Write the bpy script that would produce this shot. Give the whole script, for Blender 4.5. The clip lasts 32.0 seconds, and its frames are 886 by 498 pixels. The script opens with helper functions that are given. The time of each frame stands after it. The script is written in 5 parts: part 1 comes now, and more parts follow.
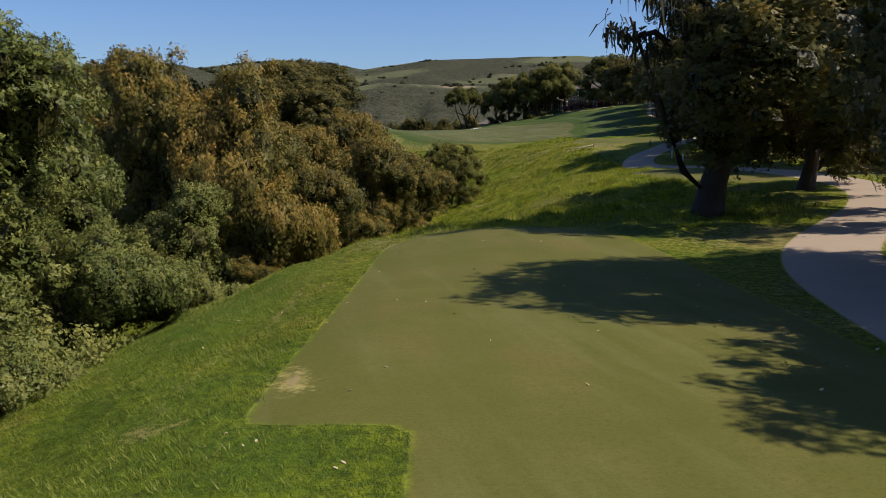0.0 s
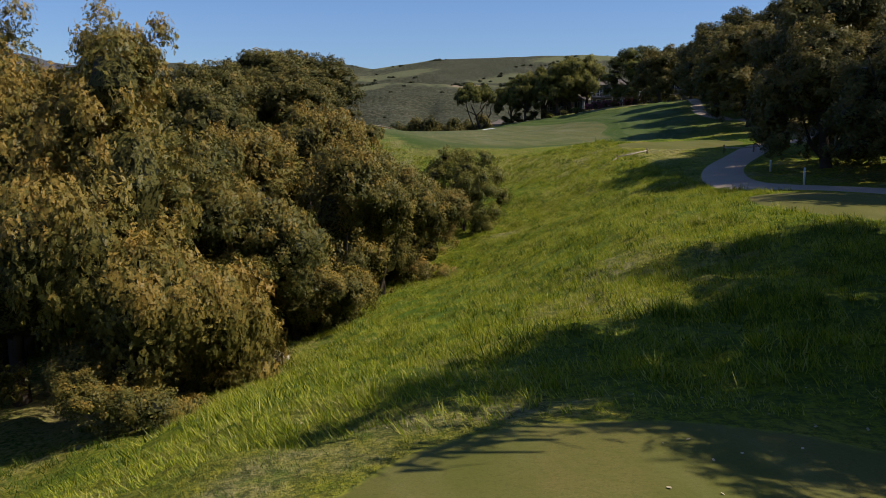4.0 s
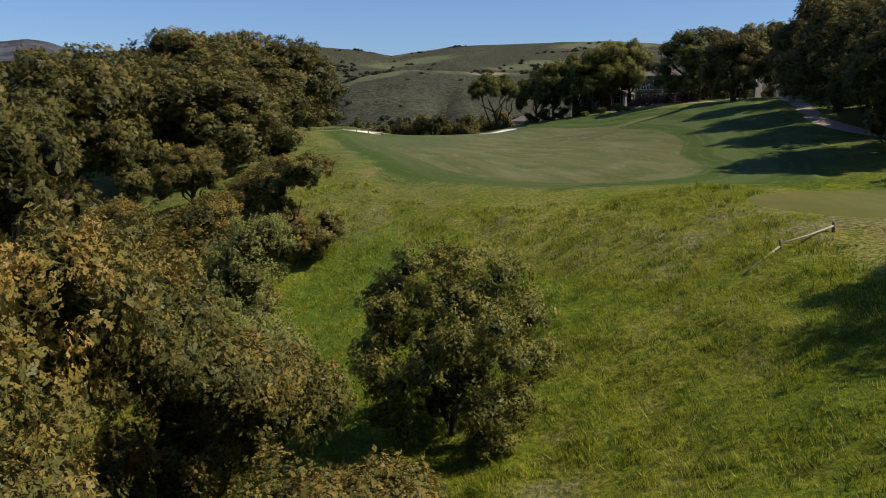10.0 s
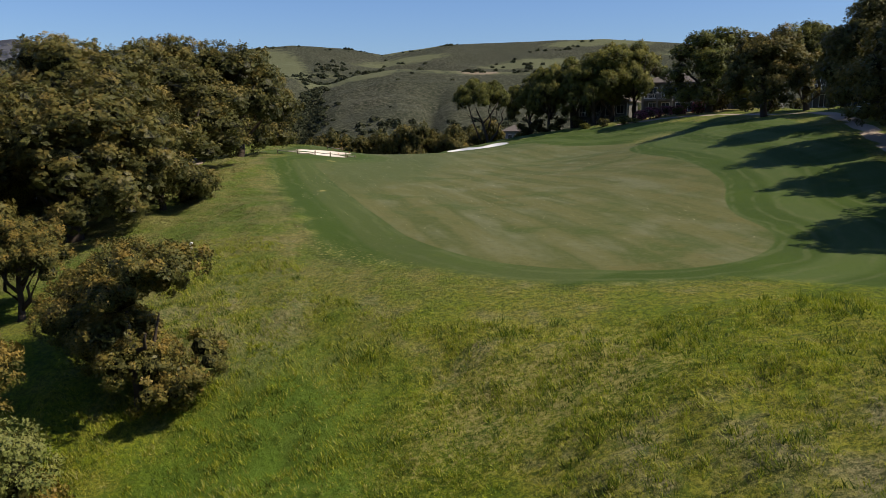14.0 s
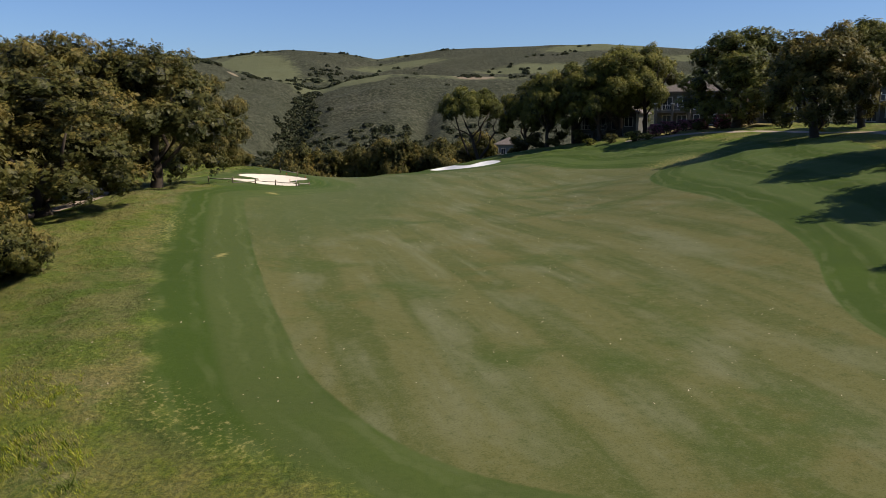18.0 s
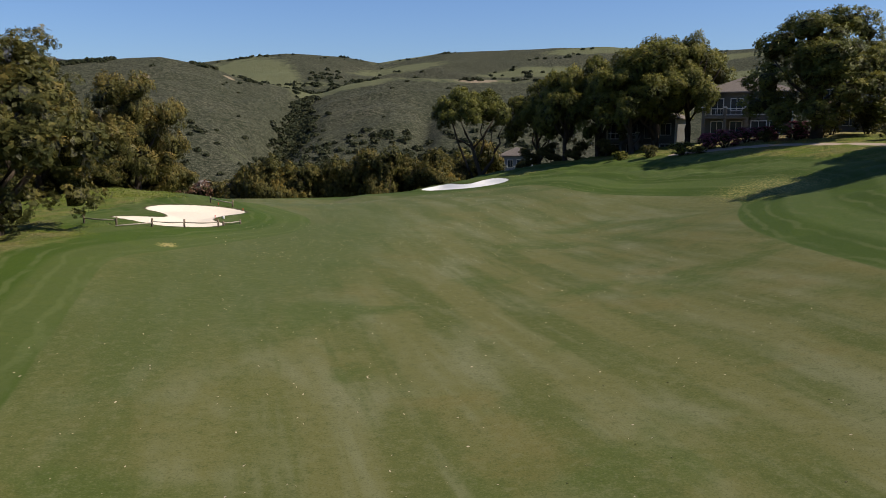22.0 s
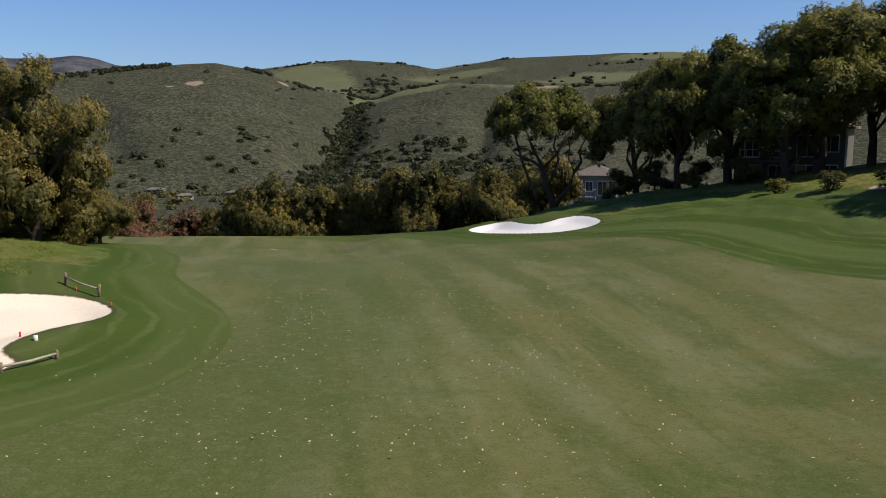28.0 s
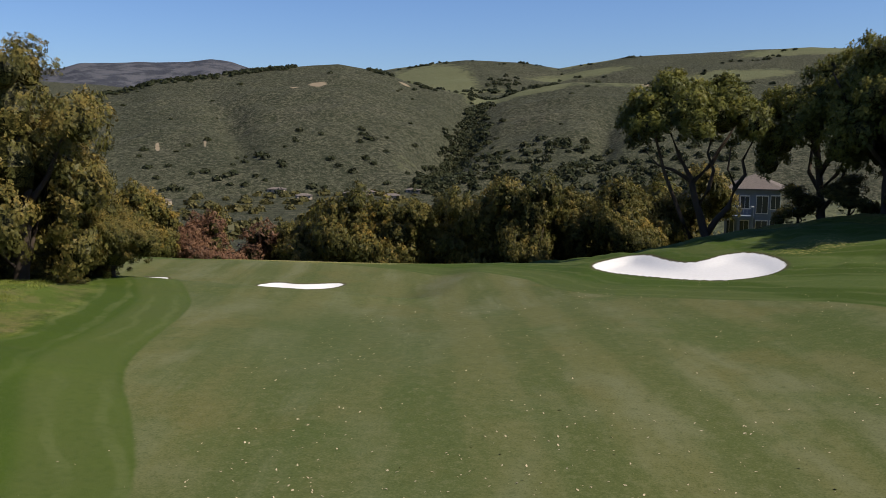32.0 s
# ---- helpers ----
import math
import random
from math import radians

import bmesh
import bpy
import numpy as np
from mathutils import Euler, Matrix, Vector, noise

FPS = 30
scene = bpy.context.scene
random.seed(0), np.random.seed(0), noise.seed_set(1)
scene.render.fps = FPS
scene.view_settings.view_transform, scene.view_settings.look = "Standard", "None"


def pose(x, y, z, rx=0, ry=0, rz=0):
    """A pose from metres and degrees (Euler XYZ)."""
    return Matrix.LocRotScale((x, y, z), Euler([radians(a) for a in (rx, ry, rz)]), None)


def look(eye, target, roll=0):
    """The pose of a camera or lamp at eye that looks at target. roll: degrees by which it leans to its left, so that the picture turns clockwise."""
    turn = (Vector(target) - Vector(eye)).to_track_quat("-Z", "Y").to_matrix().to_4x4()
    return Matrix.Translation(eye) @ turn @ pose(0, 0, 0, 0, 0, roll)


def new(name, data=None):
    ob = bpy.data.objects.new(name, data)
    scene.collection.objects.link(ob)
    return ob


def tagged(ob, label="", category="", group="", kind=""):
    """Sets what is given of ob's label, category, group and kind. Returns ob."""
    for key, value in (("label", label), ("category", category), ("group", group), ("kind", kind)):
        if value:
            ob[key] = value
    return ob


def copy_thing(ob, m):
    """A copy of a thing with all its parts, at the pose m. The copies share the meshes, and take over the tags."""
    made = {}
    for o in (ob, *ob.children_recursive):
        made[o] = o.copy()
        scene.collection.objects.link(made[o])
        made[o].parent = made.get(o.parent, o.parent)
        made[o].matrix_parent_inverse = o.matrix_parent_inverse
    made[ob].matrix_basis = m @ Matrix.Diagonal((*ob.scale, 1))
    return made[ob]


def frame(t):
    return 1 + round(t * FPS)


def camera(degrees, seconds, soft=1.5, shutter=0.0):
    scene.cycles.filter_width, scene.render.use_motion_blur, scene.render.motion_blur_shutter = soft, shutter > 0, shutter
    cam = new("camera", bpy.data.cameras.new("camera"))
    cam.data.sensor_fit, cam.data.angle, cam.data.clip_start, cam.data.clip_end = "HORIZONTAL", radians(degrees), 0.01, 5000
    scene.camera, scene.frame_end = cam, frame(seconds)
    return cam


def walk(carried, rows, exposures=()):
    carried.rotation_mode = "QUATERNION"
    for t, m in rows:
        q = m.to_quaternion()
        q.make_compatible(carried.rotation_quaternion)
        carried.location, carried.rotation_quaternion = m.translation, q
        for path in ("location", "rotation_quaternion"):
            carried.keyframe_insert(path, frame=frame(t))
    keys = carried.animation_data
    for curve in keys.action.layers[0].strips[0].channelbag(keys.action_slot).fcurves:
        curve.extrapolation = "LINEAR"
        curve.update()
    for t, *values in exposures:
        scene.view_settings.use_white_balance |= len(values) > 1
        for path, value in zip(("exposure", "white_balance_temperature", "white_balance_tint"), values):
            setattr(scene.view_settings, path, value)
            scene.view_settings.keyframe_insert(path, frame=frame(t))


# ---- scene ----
cam = camera(56.9, 32.0, soft=0.7)
METRES, EYE, TILT, LEAN, TURN = 190.0, 4.05, -8.3, 0.0, 0.0
ROWS = [
    (0.0, 0.0, 0.0, 0.0, 0.0, 0.0, -0.0),
    (0.5, -0.0001, 0.0093, 0.0014, 0.02, -0.03, 0.04),
    (1.0, -0.0002, 0.0204, 0.0031, 0.04, -0.03, 0.1),
    (1.5, -0.0004, 0.0333, 0.0049, 0.09, -0.01, 0.12),
    (2.0, -0.0005, 0.0476, 0.007, 0.16, 0.0, 0.14),
    (2.5, -0.0007, 0.0631, 0.0094, 0.26, 0.02, 0.15),
    (4.5, 0.0009, 0.1356, 0.0212, 0.84, -0.03, -0.13),
    (5.0, 0.0018, 0.1547, 0.0249, 0.99, -0.11, -0.14),
    (5.5, 0.0025, 0.1735, 0.0284, 1.14, -0.19, -0.16),
    (6.0, 0.0031, 0.1919, 0.0318, 1.27, -0.21, -0.19),
    (6.5, 0.0035, 0.2092, 0.0352, 1.38, -0.25, -0.21),
    (7.0, 0.0038, 0.2258, 0.0386, 1.5, -0.27, -0.21),
    (7.5, 0.0041, 0.2418, 0.0422, 1.59, -0.35, -0.26),
    (8.0, 0.0047, 0.2577, 0.0463, 1.67, -0.48, -0.35),
    (8.5, 0.0055, 0.2734, 0.0505, 1.78, -0.59, -0.32),
    (9.0, 0.0065, 0.2889, 0.0547, 1.88, -0.7, -0.3),
    (9.5, 0.0076, 0.3043, 0.059, 1.96, -0.81, -0.34),
    (10.0, 0.0087, 0.3198, 0.0634, 2.05, -0.9, -0.34),
    (10.5, 0.0096, 0.3348, 0.0678, 2.1, -0.94, -0.35),
    (11.0, 0.0106, 0.3497, 0.0722, 2.16, -0.96, -0.31),
    (11.5, 0.0115, 0.3641, 0.0765, 2.21, -0.98, -0.27),
    (12.0, 0.0124, 0.3781, 0.0806, 2.2, -1.0, -0.23),
    (12.5, 0.0132, 0.3916, 0.0847, 2.17, -1.01, -0.18),
    (13.0, 0.0142, 0.4047, 0.0882, 2.11, -1.0, -0.11),
    (13.5, 0.0152, 0.4175, 0.0913, 1.87, -0.99, -0.05),
    (14.0, 0.0163, 0.4303, 0.0942, 1.59, -1.01, -0.02),
    (14.5, 0.0177, 0.4432, 0.0972, 1.38, -1.02, 0.02),
    (16.5, 0.0223, 0.4979, 0.1101, 1.23, -0.83, -0.18),
    (17.0, 0.0239, 0.513, 0.1135, 1.28, -0.79, -0.14),
    (17.5, 0.0253, 0.5282, 0.1162, 1.32, -0.75, -0.12),
    (18.0, 0.0265, 0.5435, 0.1187, 1.37, -0.7, -0.09),
    (18.5, 0.0275, 0.5592, 0.1213, 1.41, -0.64, -0.09),
    (19.0, 0.0283, 0.5759, 0.124, 1.45, -0.57, -0.06),
    (19.5, 0.0288, 0.5936, 0.1272, 1.49, -0.55, -0.05),
    (20.0, 0.0292, 0.6123, 0.1304, 1.51, -0.52, -0.03),
    (20.5, 0.0293, 0.6313, 0.1334, 1.52, -0.5, -0.03),
    (21.0, 0.0294, 0.6502, 0.1364, 1.53, -0.51, -0.01),
    (21.5, 0.0293, 0.6694, 0.1395, 1.53, -0.51, 0.01),
    (22.0, 0.0291, 0.6884, 0.1426, 1.53, -0.43, 0.01),
    (22.5, 0.0286, 0.7064, 0.1454, 1.53, -0.32, 0.02),
    (23.0, 0.0281, 0.7239, 0.1481, 1.52, -0.25, 0.0),
    (23.5, 0.0276, 0.7406, 0.1508, 1.6, -0.17, -0.04),
    (24.0, 0.027, 0.7569, 0.1533, 1.76, -0.05, -0.07),
    (24.5, 0.0266, 0.7724, 0.1557, 1.92, -0.0, -0.08),
    (25.0, 0.0261, 0.7876, 0.1581, 2.16, -0.01, -0.12),
    (25.5, 0.0257, 0.8031, 0.1606, 2.38, -0.04, -0.19),
    (27.5, 0.0243, 0.8654, 0.1704, 4.65, 0.01, -0.5),
    (28.0, 0.0236, 0.8788, 0.1725, 5.45, 0.01, -0.65),
    (28.5, 0.023, 0.8918, 0.1745, 6.28, 0.01, -0.75),
    (29.0, 0.0223, 0.9045, 0.1764, 7.21, -0.01, -0.88),
    (29.5, 0.0215, 0.9172, 0.1784, 8.14, -0.01, -1.03),
    (30.0, 0.0206, 0.9299, 0.1803, 9.07, -0.02, -1.18),
    (30.5, 0.0195, 0.9426, 0.1822, 10.09, -0.03, -1.35),
    (31.0, 0.0183, 0.9553, 0.1842, 11.2, -0.07, -1.53),
    (31.5, 0.017, 0.9671, 0.186, 12.36, -0.11, -1.71),
    (32.0, 0.0156, 0.9797, 0.188, 13.77, -0.15, -1.9),
]
walk(cam, [(t, pose(0, 0, EYE, TILT, LEAN, TURN) @ pose(METRES * x, METRES * y, METRES * z, 90 + pitch, roll, yaw)) for t, x, y, z, yaw, pitch, roll in ROWS])

# ---- world, sun ----
SUN_EL, SUN_AZ = radians(48), radians(97)  # height; bearing from +y towards +x
world = bpy.data.worlds.new("world")
scene.world = world
world.use_nodes = True
wn = world.node_tree.nodes
sky = wn.new("ShaderNodeTexSky")
sky.sky_type, sky.sun_disc = "NISHITA", False
sky.sun_elevation, sky.sun_rotation = SUN_EL, SUN_AZ
sky.altitude, sky.air_density, sky.dust_density, sky.ozone_density = 120, 1.0, 0.55, 2.6
tint = wn.new("ShaderNodeMix")
tint.data_type, tint.blend_type = "RGBA", "MULTIPLY"
tint.inputs[0].default_value, tint.inputs[7].default_value = 1.0, (0.80, 0.97, 1.32, 1)
world.node_tree.links.new(sky.outputs[0], tint.inputs[6])
world.node_tree.links.new(tint.outputs[2], wn["Background"].inputs[0])
wn["Background"].inputs[1].default_value = 0.077
sun = new("sun", bpy.data.lights.new("sun", "SUN"))
sun.data.energy, sun.data.angle, sun.data.color = 5.0, radians(0.5), (1.0, 0.912, 0.775)
sun.matrix_world = look((0, 0, 0), (-math.sin(SUN_AZ) * math.cos(SUN_EL), -math.cos(SUN_AZ) * math.cos(SUN_EL), -math.sin(SUN_EL)))
scene.view_settings.exposure = 0.22


# ---- helpers of this place ----
def part(name, bm, material, parent, label=""):
    """Links a bmesh as one mesh object under a thing or under a part."""
    me = bpy.data.meshes.new(name)
    bm.to_mesh(me)
    bm.free()
    me.materials.append(material)
    ob = new(name, me)
    ob.parent = parent
    return tagged(ob, label)


def thing(name, label, category, group="", kind="", at=None):
    ob = new(name)
    ob.empty_display_size = 0.2
    if at is not None:
        ob.matrix_basis = at
    return tagged(ob, label, category, group, kind)


def quads(name, verts, material, per=4, smooth=False):
    """A mesh from an array of corners, per corners to a face."""
    me = bpy.data.meshes.new(name)
    n = len(verts)
    me.vertices.add(n), me.loops.add(n), me.polygons.add(n // per)
    me.vertices.foreach_set("co", np.ascontiguousarray(verts, dtype=np.float32).ravel())
    me.loops.foreach_set("vertex_index", np.arange(n, dtype=np.int32))
    me.polygons.foreach_set("loop_start", np.arange(0, n, per, dtype=np.int32))
    me.update(calc_edges=True)
    me.materials.append(material)
    return me


def grid_mesh(name, X, Y, Z, material):
    """A smooth sheet over the grids X, Y, Z."""
    m, n = X.shape
    me = bpy.data.meshes.new(name)
    idx = np.arange(m * n).reshape(m, n)
    f = np.stack([idx[:-1, :-1], idx[:-1, 1:], idx[1:, 1:], idx[1:, :-1]], -1).reshape(-1, 4)
    me.vertices.add(m * n), me.loops.add(f.size), me.polygons.add(len(f))
    me.vertices.foreach_set("co", np.stack([X, Y, Z], -1).astype(np.float32).ravel())
    me.loops.foreach_set("vertex_index", f.astype(np.int32).ravel())
    me.polygons.foreach_set("loop_start", np.arange(0, f.size, 4, dtype=np.int32))
    me.polygons.foreach_set("use_smooth", np.ones(len(f), bool))
    me.update(calc_edges=True)
    me.materials.append(material)
    return me


def layer(me, name, values):
    a = me.attributes.new(name, "FLOAT", "POINT")
    a.data.foreach_set("value", np.asarray(values, np.float32).ravel())


def box(bm, x0, x1, y0, y1, z0, z1, m=None):
    vs = [bm.verts.new((x, y, z)) for z in (z0, z1) for x, y in ((x0, y0), (x1, y0), (x1, y1), (x0, y1))]
    if m is not None:
        for v in vs:
            v.co = m @ v.co
    for f in ((3, 2, 1, 0), (4, 5, 6, 7), (0, 1, 5, 4), (1, 2, 6, 5), (2, 3, 7, 6), (3, 0, 4, 7)):
        bm.faces.new([vs[i] for i in f])
    return vs


def tube(bm, pts, radii, sides=8):
    """A tapered, capped tube through the points."""
    rings = []
    pts = [Vector(p) for p in pts]
    for i, (p, r) in enumerate(zip(pts, radii)):
        d = (pts[min(i + 1, len(pts) - 1)] - pts[max(i - 1, 0)]).normalized()
        a = d.orthogonal().normalized() if abs(d.z) < 0.9 else Vector((1, 0, 0)).cross(d).normalized()
        b = d.cross(a)
        rings.append([bm.verts.new(p + r * (math.cos(k) * a + math.sin(k) * b)) for k in np.linspace(0, 2 * math.pi, sides, False)])
    for u, v in zip(rings, rings[1:]):
        for k in range(sides):
            f = bm.faces.new((u[k], u[(k + 1) % sides], v[(k + 1) % sides], v[k]))
            f.smooth = True
    bm.faces.new(rings[0][::-1]), bm.faces.new(rings[-1])


# ---- materials ----
class Mat:
    """A node material with short ways to add nodes."""

    def __init__(self, name, rough=0.8, spec=0.2):
        self.m = bpy.data.materials.new(name)
        self.m.use_nodes = True
        self.t = self.m.node_tree
        self.b = self.t.nodes["Principled BSDF"]
        self.b.inputs["Roughness"].default_value = rough
        self.b.inputs["Specular IOR Level"].default_value = spec

    def n(self, kind, **io):
        nd = self.t.nodes.new("ShaderNode" + kind)
        for k, v in io.items():
            nd.inputs[k.replace("_", " ")].default_value = v
        return nd

    def l(self, a, b):
        self.t.links.new(a, b)

    def coord(self):
        return self.n("TexCoord").outputs["Object"]

    def noise(self, scale, detail=4, rough=0.6, vec=None, dist=0.0):
        nd = self.n("TexNoise", Scale=scale, Detail=detail, Roughness=rough, Distortion=dist)
        self.l(vec or self.coord(), nd.inputs["Vector"])
        return nd.outputs["Fac"]

    def ramp(self, fac, *stops):
        nd = self.n("ValToRGB")
        el = nd.color_ramp.elements
        while len(el) < len(stops):
            el.new(0.5)
        for e, (p, c) in zip(el, stops):
            e.position, e.color = p, (*c, 1) if len(c) == 3 else c
        self.l(fac, nd.inputs[0])
        return nd.outputs[0]

    def mix(self, fac, a, b, kind="MIX"):
        nd = self.n("Mix")
        nd.data_type, nd.blend_type = "RGBA", kind
        for v, k in ((fac, 0), (a, 6), (b, 7)):
            if isinstance(v, (int, float)):
                nd.inputs[k].default_value = v
            elif isinstance(v, tuple):
                nd.inputs[k].default_value = (*v, 1)
            else:
                self.l(v, nd.inputs[k])
        return nd.outputs[2]

    def math(self, op, a, b=0.0, c=0.0):
        nd = self.n("Math")
        nd.operation = op
        for v, k in ((a, 0), (b, 1), (c, 2)):
            if isinstance(v, (int, float)):
                nd.inputs[k].default_value = v
            else:
                self.l(v, nd.inputs[k])
        return nd.outputs[0]

    def step(self, v, lo, hi):
        nd = self.n("MapRange")
        nd.interpolation_type = "SMOOTHSTEP"
        self.l(v, nd.inputs[0])
        nd.inputs[1].default_value, nd.inputs[2].default_value = lo, hi
        return nd.outputs[0]

    def attr(self, name):
        nd = self.n("Attribute")
        nd.attribute_name = name
        return nd.outputs["Fac"]

    def bump(self, h, strength=0.4, distance=0.05):
        nd = self.n("Bump", Strength=strength, Distance=distance)
        self.l(h, nd.inputs["Height"])
        self.l(nd.outputs[0], self.b.inputs["Normal"])

    def out(self, color):
        self.l(color, self.b.inputs["Base Color"])
        return self.m


def plain(name, c, rough=0.7, var=0.15, scale=3.0, bump=0.2):
    """A painted or built surface with stains at two scales."""
    k = Mat(name, rough)
    a, b = k.noise(scale), k.noise(scale * 14, 3)
    dark = tuple(v * (1 - 1.6 * var) for v in c)
    col = k.mix(k.step(a, 0.3, 0.75), dark, c)
    col = k.mix(k.math("MULTIPLY", b, 0.35), col, tuple(min(1, v * (1 + var)) for v in c))
    k.bump(b, bump, 0.01)
    return k.out(col)


def leaf_mat(name, stops, gloss=0.11, cell=24.0, lit=0.20, gaps=True):
    """Sprigs: each face carries a few small leaves with gaps between them, or none where cell is 0."""
    k = Mat(name, 0.42, gloss)
    geo = k.n("NewGeometry")
    rnd = geo.outputs["Random Per Island"]
    obj = k.n("ObjectInfo").outputs["Random"]
    # new growth mixed with painted light: picks the paler or darker leaf colour
    young_lit = k.attr("young_lit")
    patch = k.math("ADD", k.math("MULTIPLY", k.noise(1.6, 3), 0.45), k.math("MULTIPLY_ADD", obj, 0.16, -0.16))
    if cell:
        leaf = k.n("TexVoronoi", Scale=cell)
        k.l(geo.outputs["Position"], leaf.inputs["Vector"])
        hue = k.n("SeparateColor")
        k.l(leaf.outputs["Color"], hue.inputs[0])
        if gaps:
            v = k.math("ADD", k.math("ADD", patch, k.math("MULTIPLY", young_lit, 0.42)), k.math("ADD", k.math("MULTIPLY", rnd, 0.16), k.math("MULTIPLY", hue.outputs[0], 0.22)))
        else:
            v = k.math("ADD", k.math("ADD", patch, k.math("MULTIPLY_ADD", k.noise(9.0, 2), 0.75, -0.15)), k.math("ADD", k.math("MULTIPLY", rnd, 0.14), k.math("MULTIPLY", hue.outputs[0], 0.75)))
        k.bump(hue.outputs[1], 0.3, 0.025)
    else:
        v = k.math("ADD", k.math("ADD", patch, k.math("MULTIPLY_ADD", k.noise(9.0, 2), 0.75, -0.15)), k.math("MULTIPLY", rnd, 0.4))
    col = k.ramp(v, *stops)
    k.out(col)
    tr = k.n("BsdfTranslucent")
    k.l(col, tr.inputs[0])
    mx = k.n("MixShader", Fac=lit)
    k.l(k.b.outputs[0], mx.inputs[1]), k.l(tr.outputs[0], mx.inputs[2])
    end = mx.outputs[0]
    if cell and gaps:
        gap = k.n("MixShader")
        k.l(k.math("GREATER_THAN", leaf.outputs["Distance"], 0.60), gap.inputs[0])
        k.l(end, gap.inputs[1]), k.l(k.n("BsdfTransparent").outputs[0], gap.inputs[2])
        end = gap.outputs[0]
    k.l(end, k.t.nodes["Material Output"].inputs[0])
    return k.m


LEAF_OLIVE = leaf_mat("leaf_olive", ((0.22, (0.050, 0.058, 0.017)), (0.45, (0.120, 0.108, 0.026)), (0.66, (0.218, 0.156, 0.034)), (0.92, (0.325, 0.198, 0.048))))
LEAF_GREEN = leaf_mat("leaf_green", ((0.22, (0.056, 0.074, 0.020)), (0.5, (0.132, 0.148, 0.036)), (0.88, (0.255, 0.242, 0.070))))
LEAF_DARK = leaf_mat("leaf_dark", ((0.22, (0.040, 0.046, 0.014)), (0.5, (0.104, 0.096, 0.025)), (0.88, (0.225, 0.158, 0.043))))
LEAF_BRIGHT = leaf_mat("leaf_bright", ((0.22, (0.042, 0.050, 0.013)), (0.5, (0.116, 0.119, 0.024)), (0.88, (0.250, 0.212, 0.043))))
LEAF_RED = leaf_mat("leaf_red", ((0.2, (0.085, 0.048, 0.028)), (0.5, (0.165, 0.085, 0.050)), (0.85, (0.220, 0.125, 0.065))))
BRUSH_DARK = leaf_mat("brush_dark", ((0.2, (0.020, 0.026, 0.012)), (0.5, (0.036, 0.042, 0.020)), (0.85, (0.065, 0.062, 0.030))), 0.05, 0, 0.2)
BRUSH_OLIVE = leaf_mat("brush_olive", ((0.2, (0.045, 0.045, 0.018)), (0.5, (0.085, 0.078, 0.028)), (0.85, (0.14, 0.115, 0.045))), 0.05, 0, 0.25)
# near-black leaf speckle: a crown's inner shade put into the colour
INNER_SHADE = leaf_mat("inner_shade", ((0.45, (0.006, 0.007, 0.003)), (0.70, (0.022, 0.023, 0.008)), (0.95, (0.085, 0.078, 0.024))), 0.05, 12.0, 0.1, False)
BARK = plain("bark", (0.078, 0.058, 0.042), 0.9, 0.4, 2.0, 0.8)


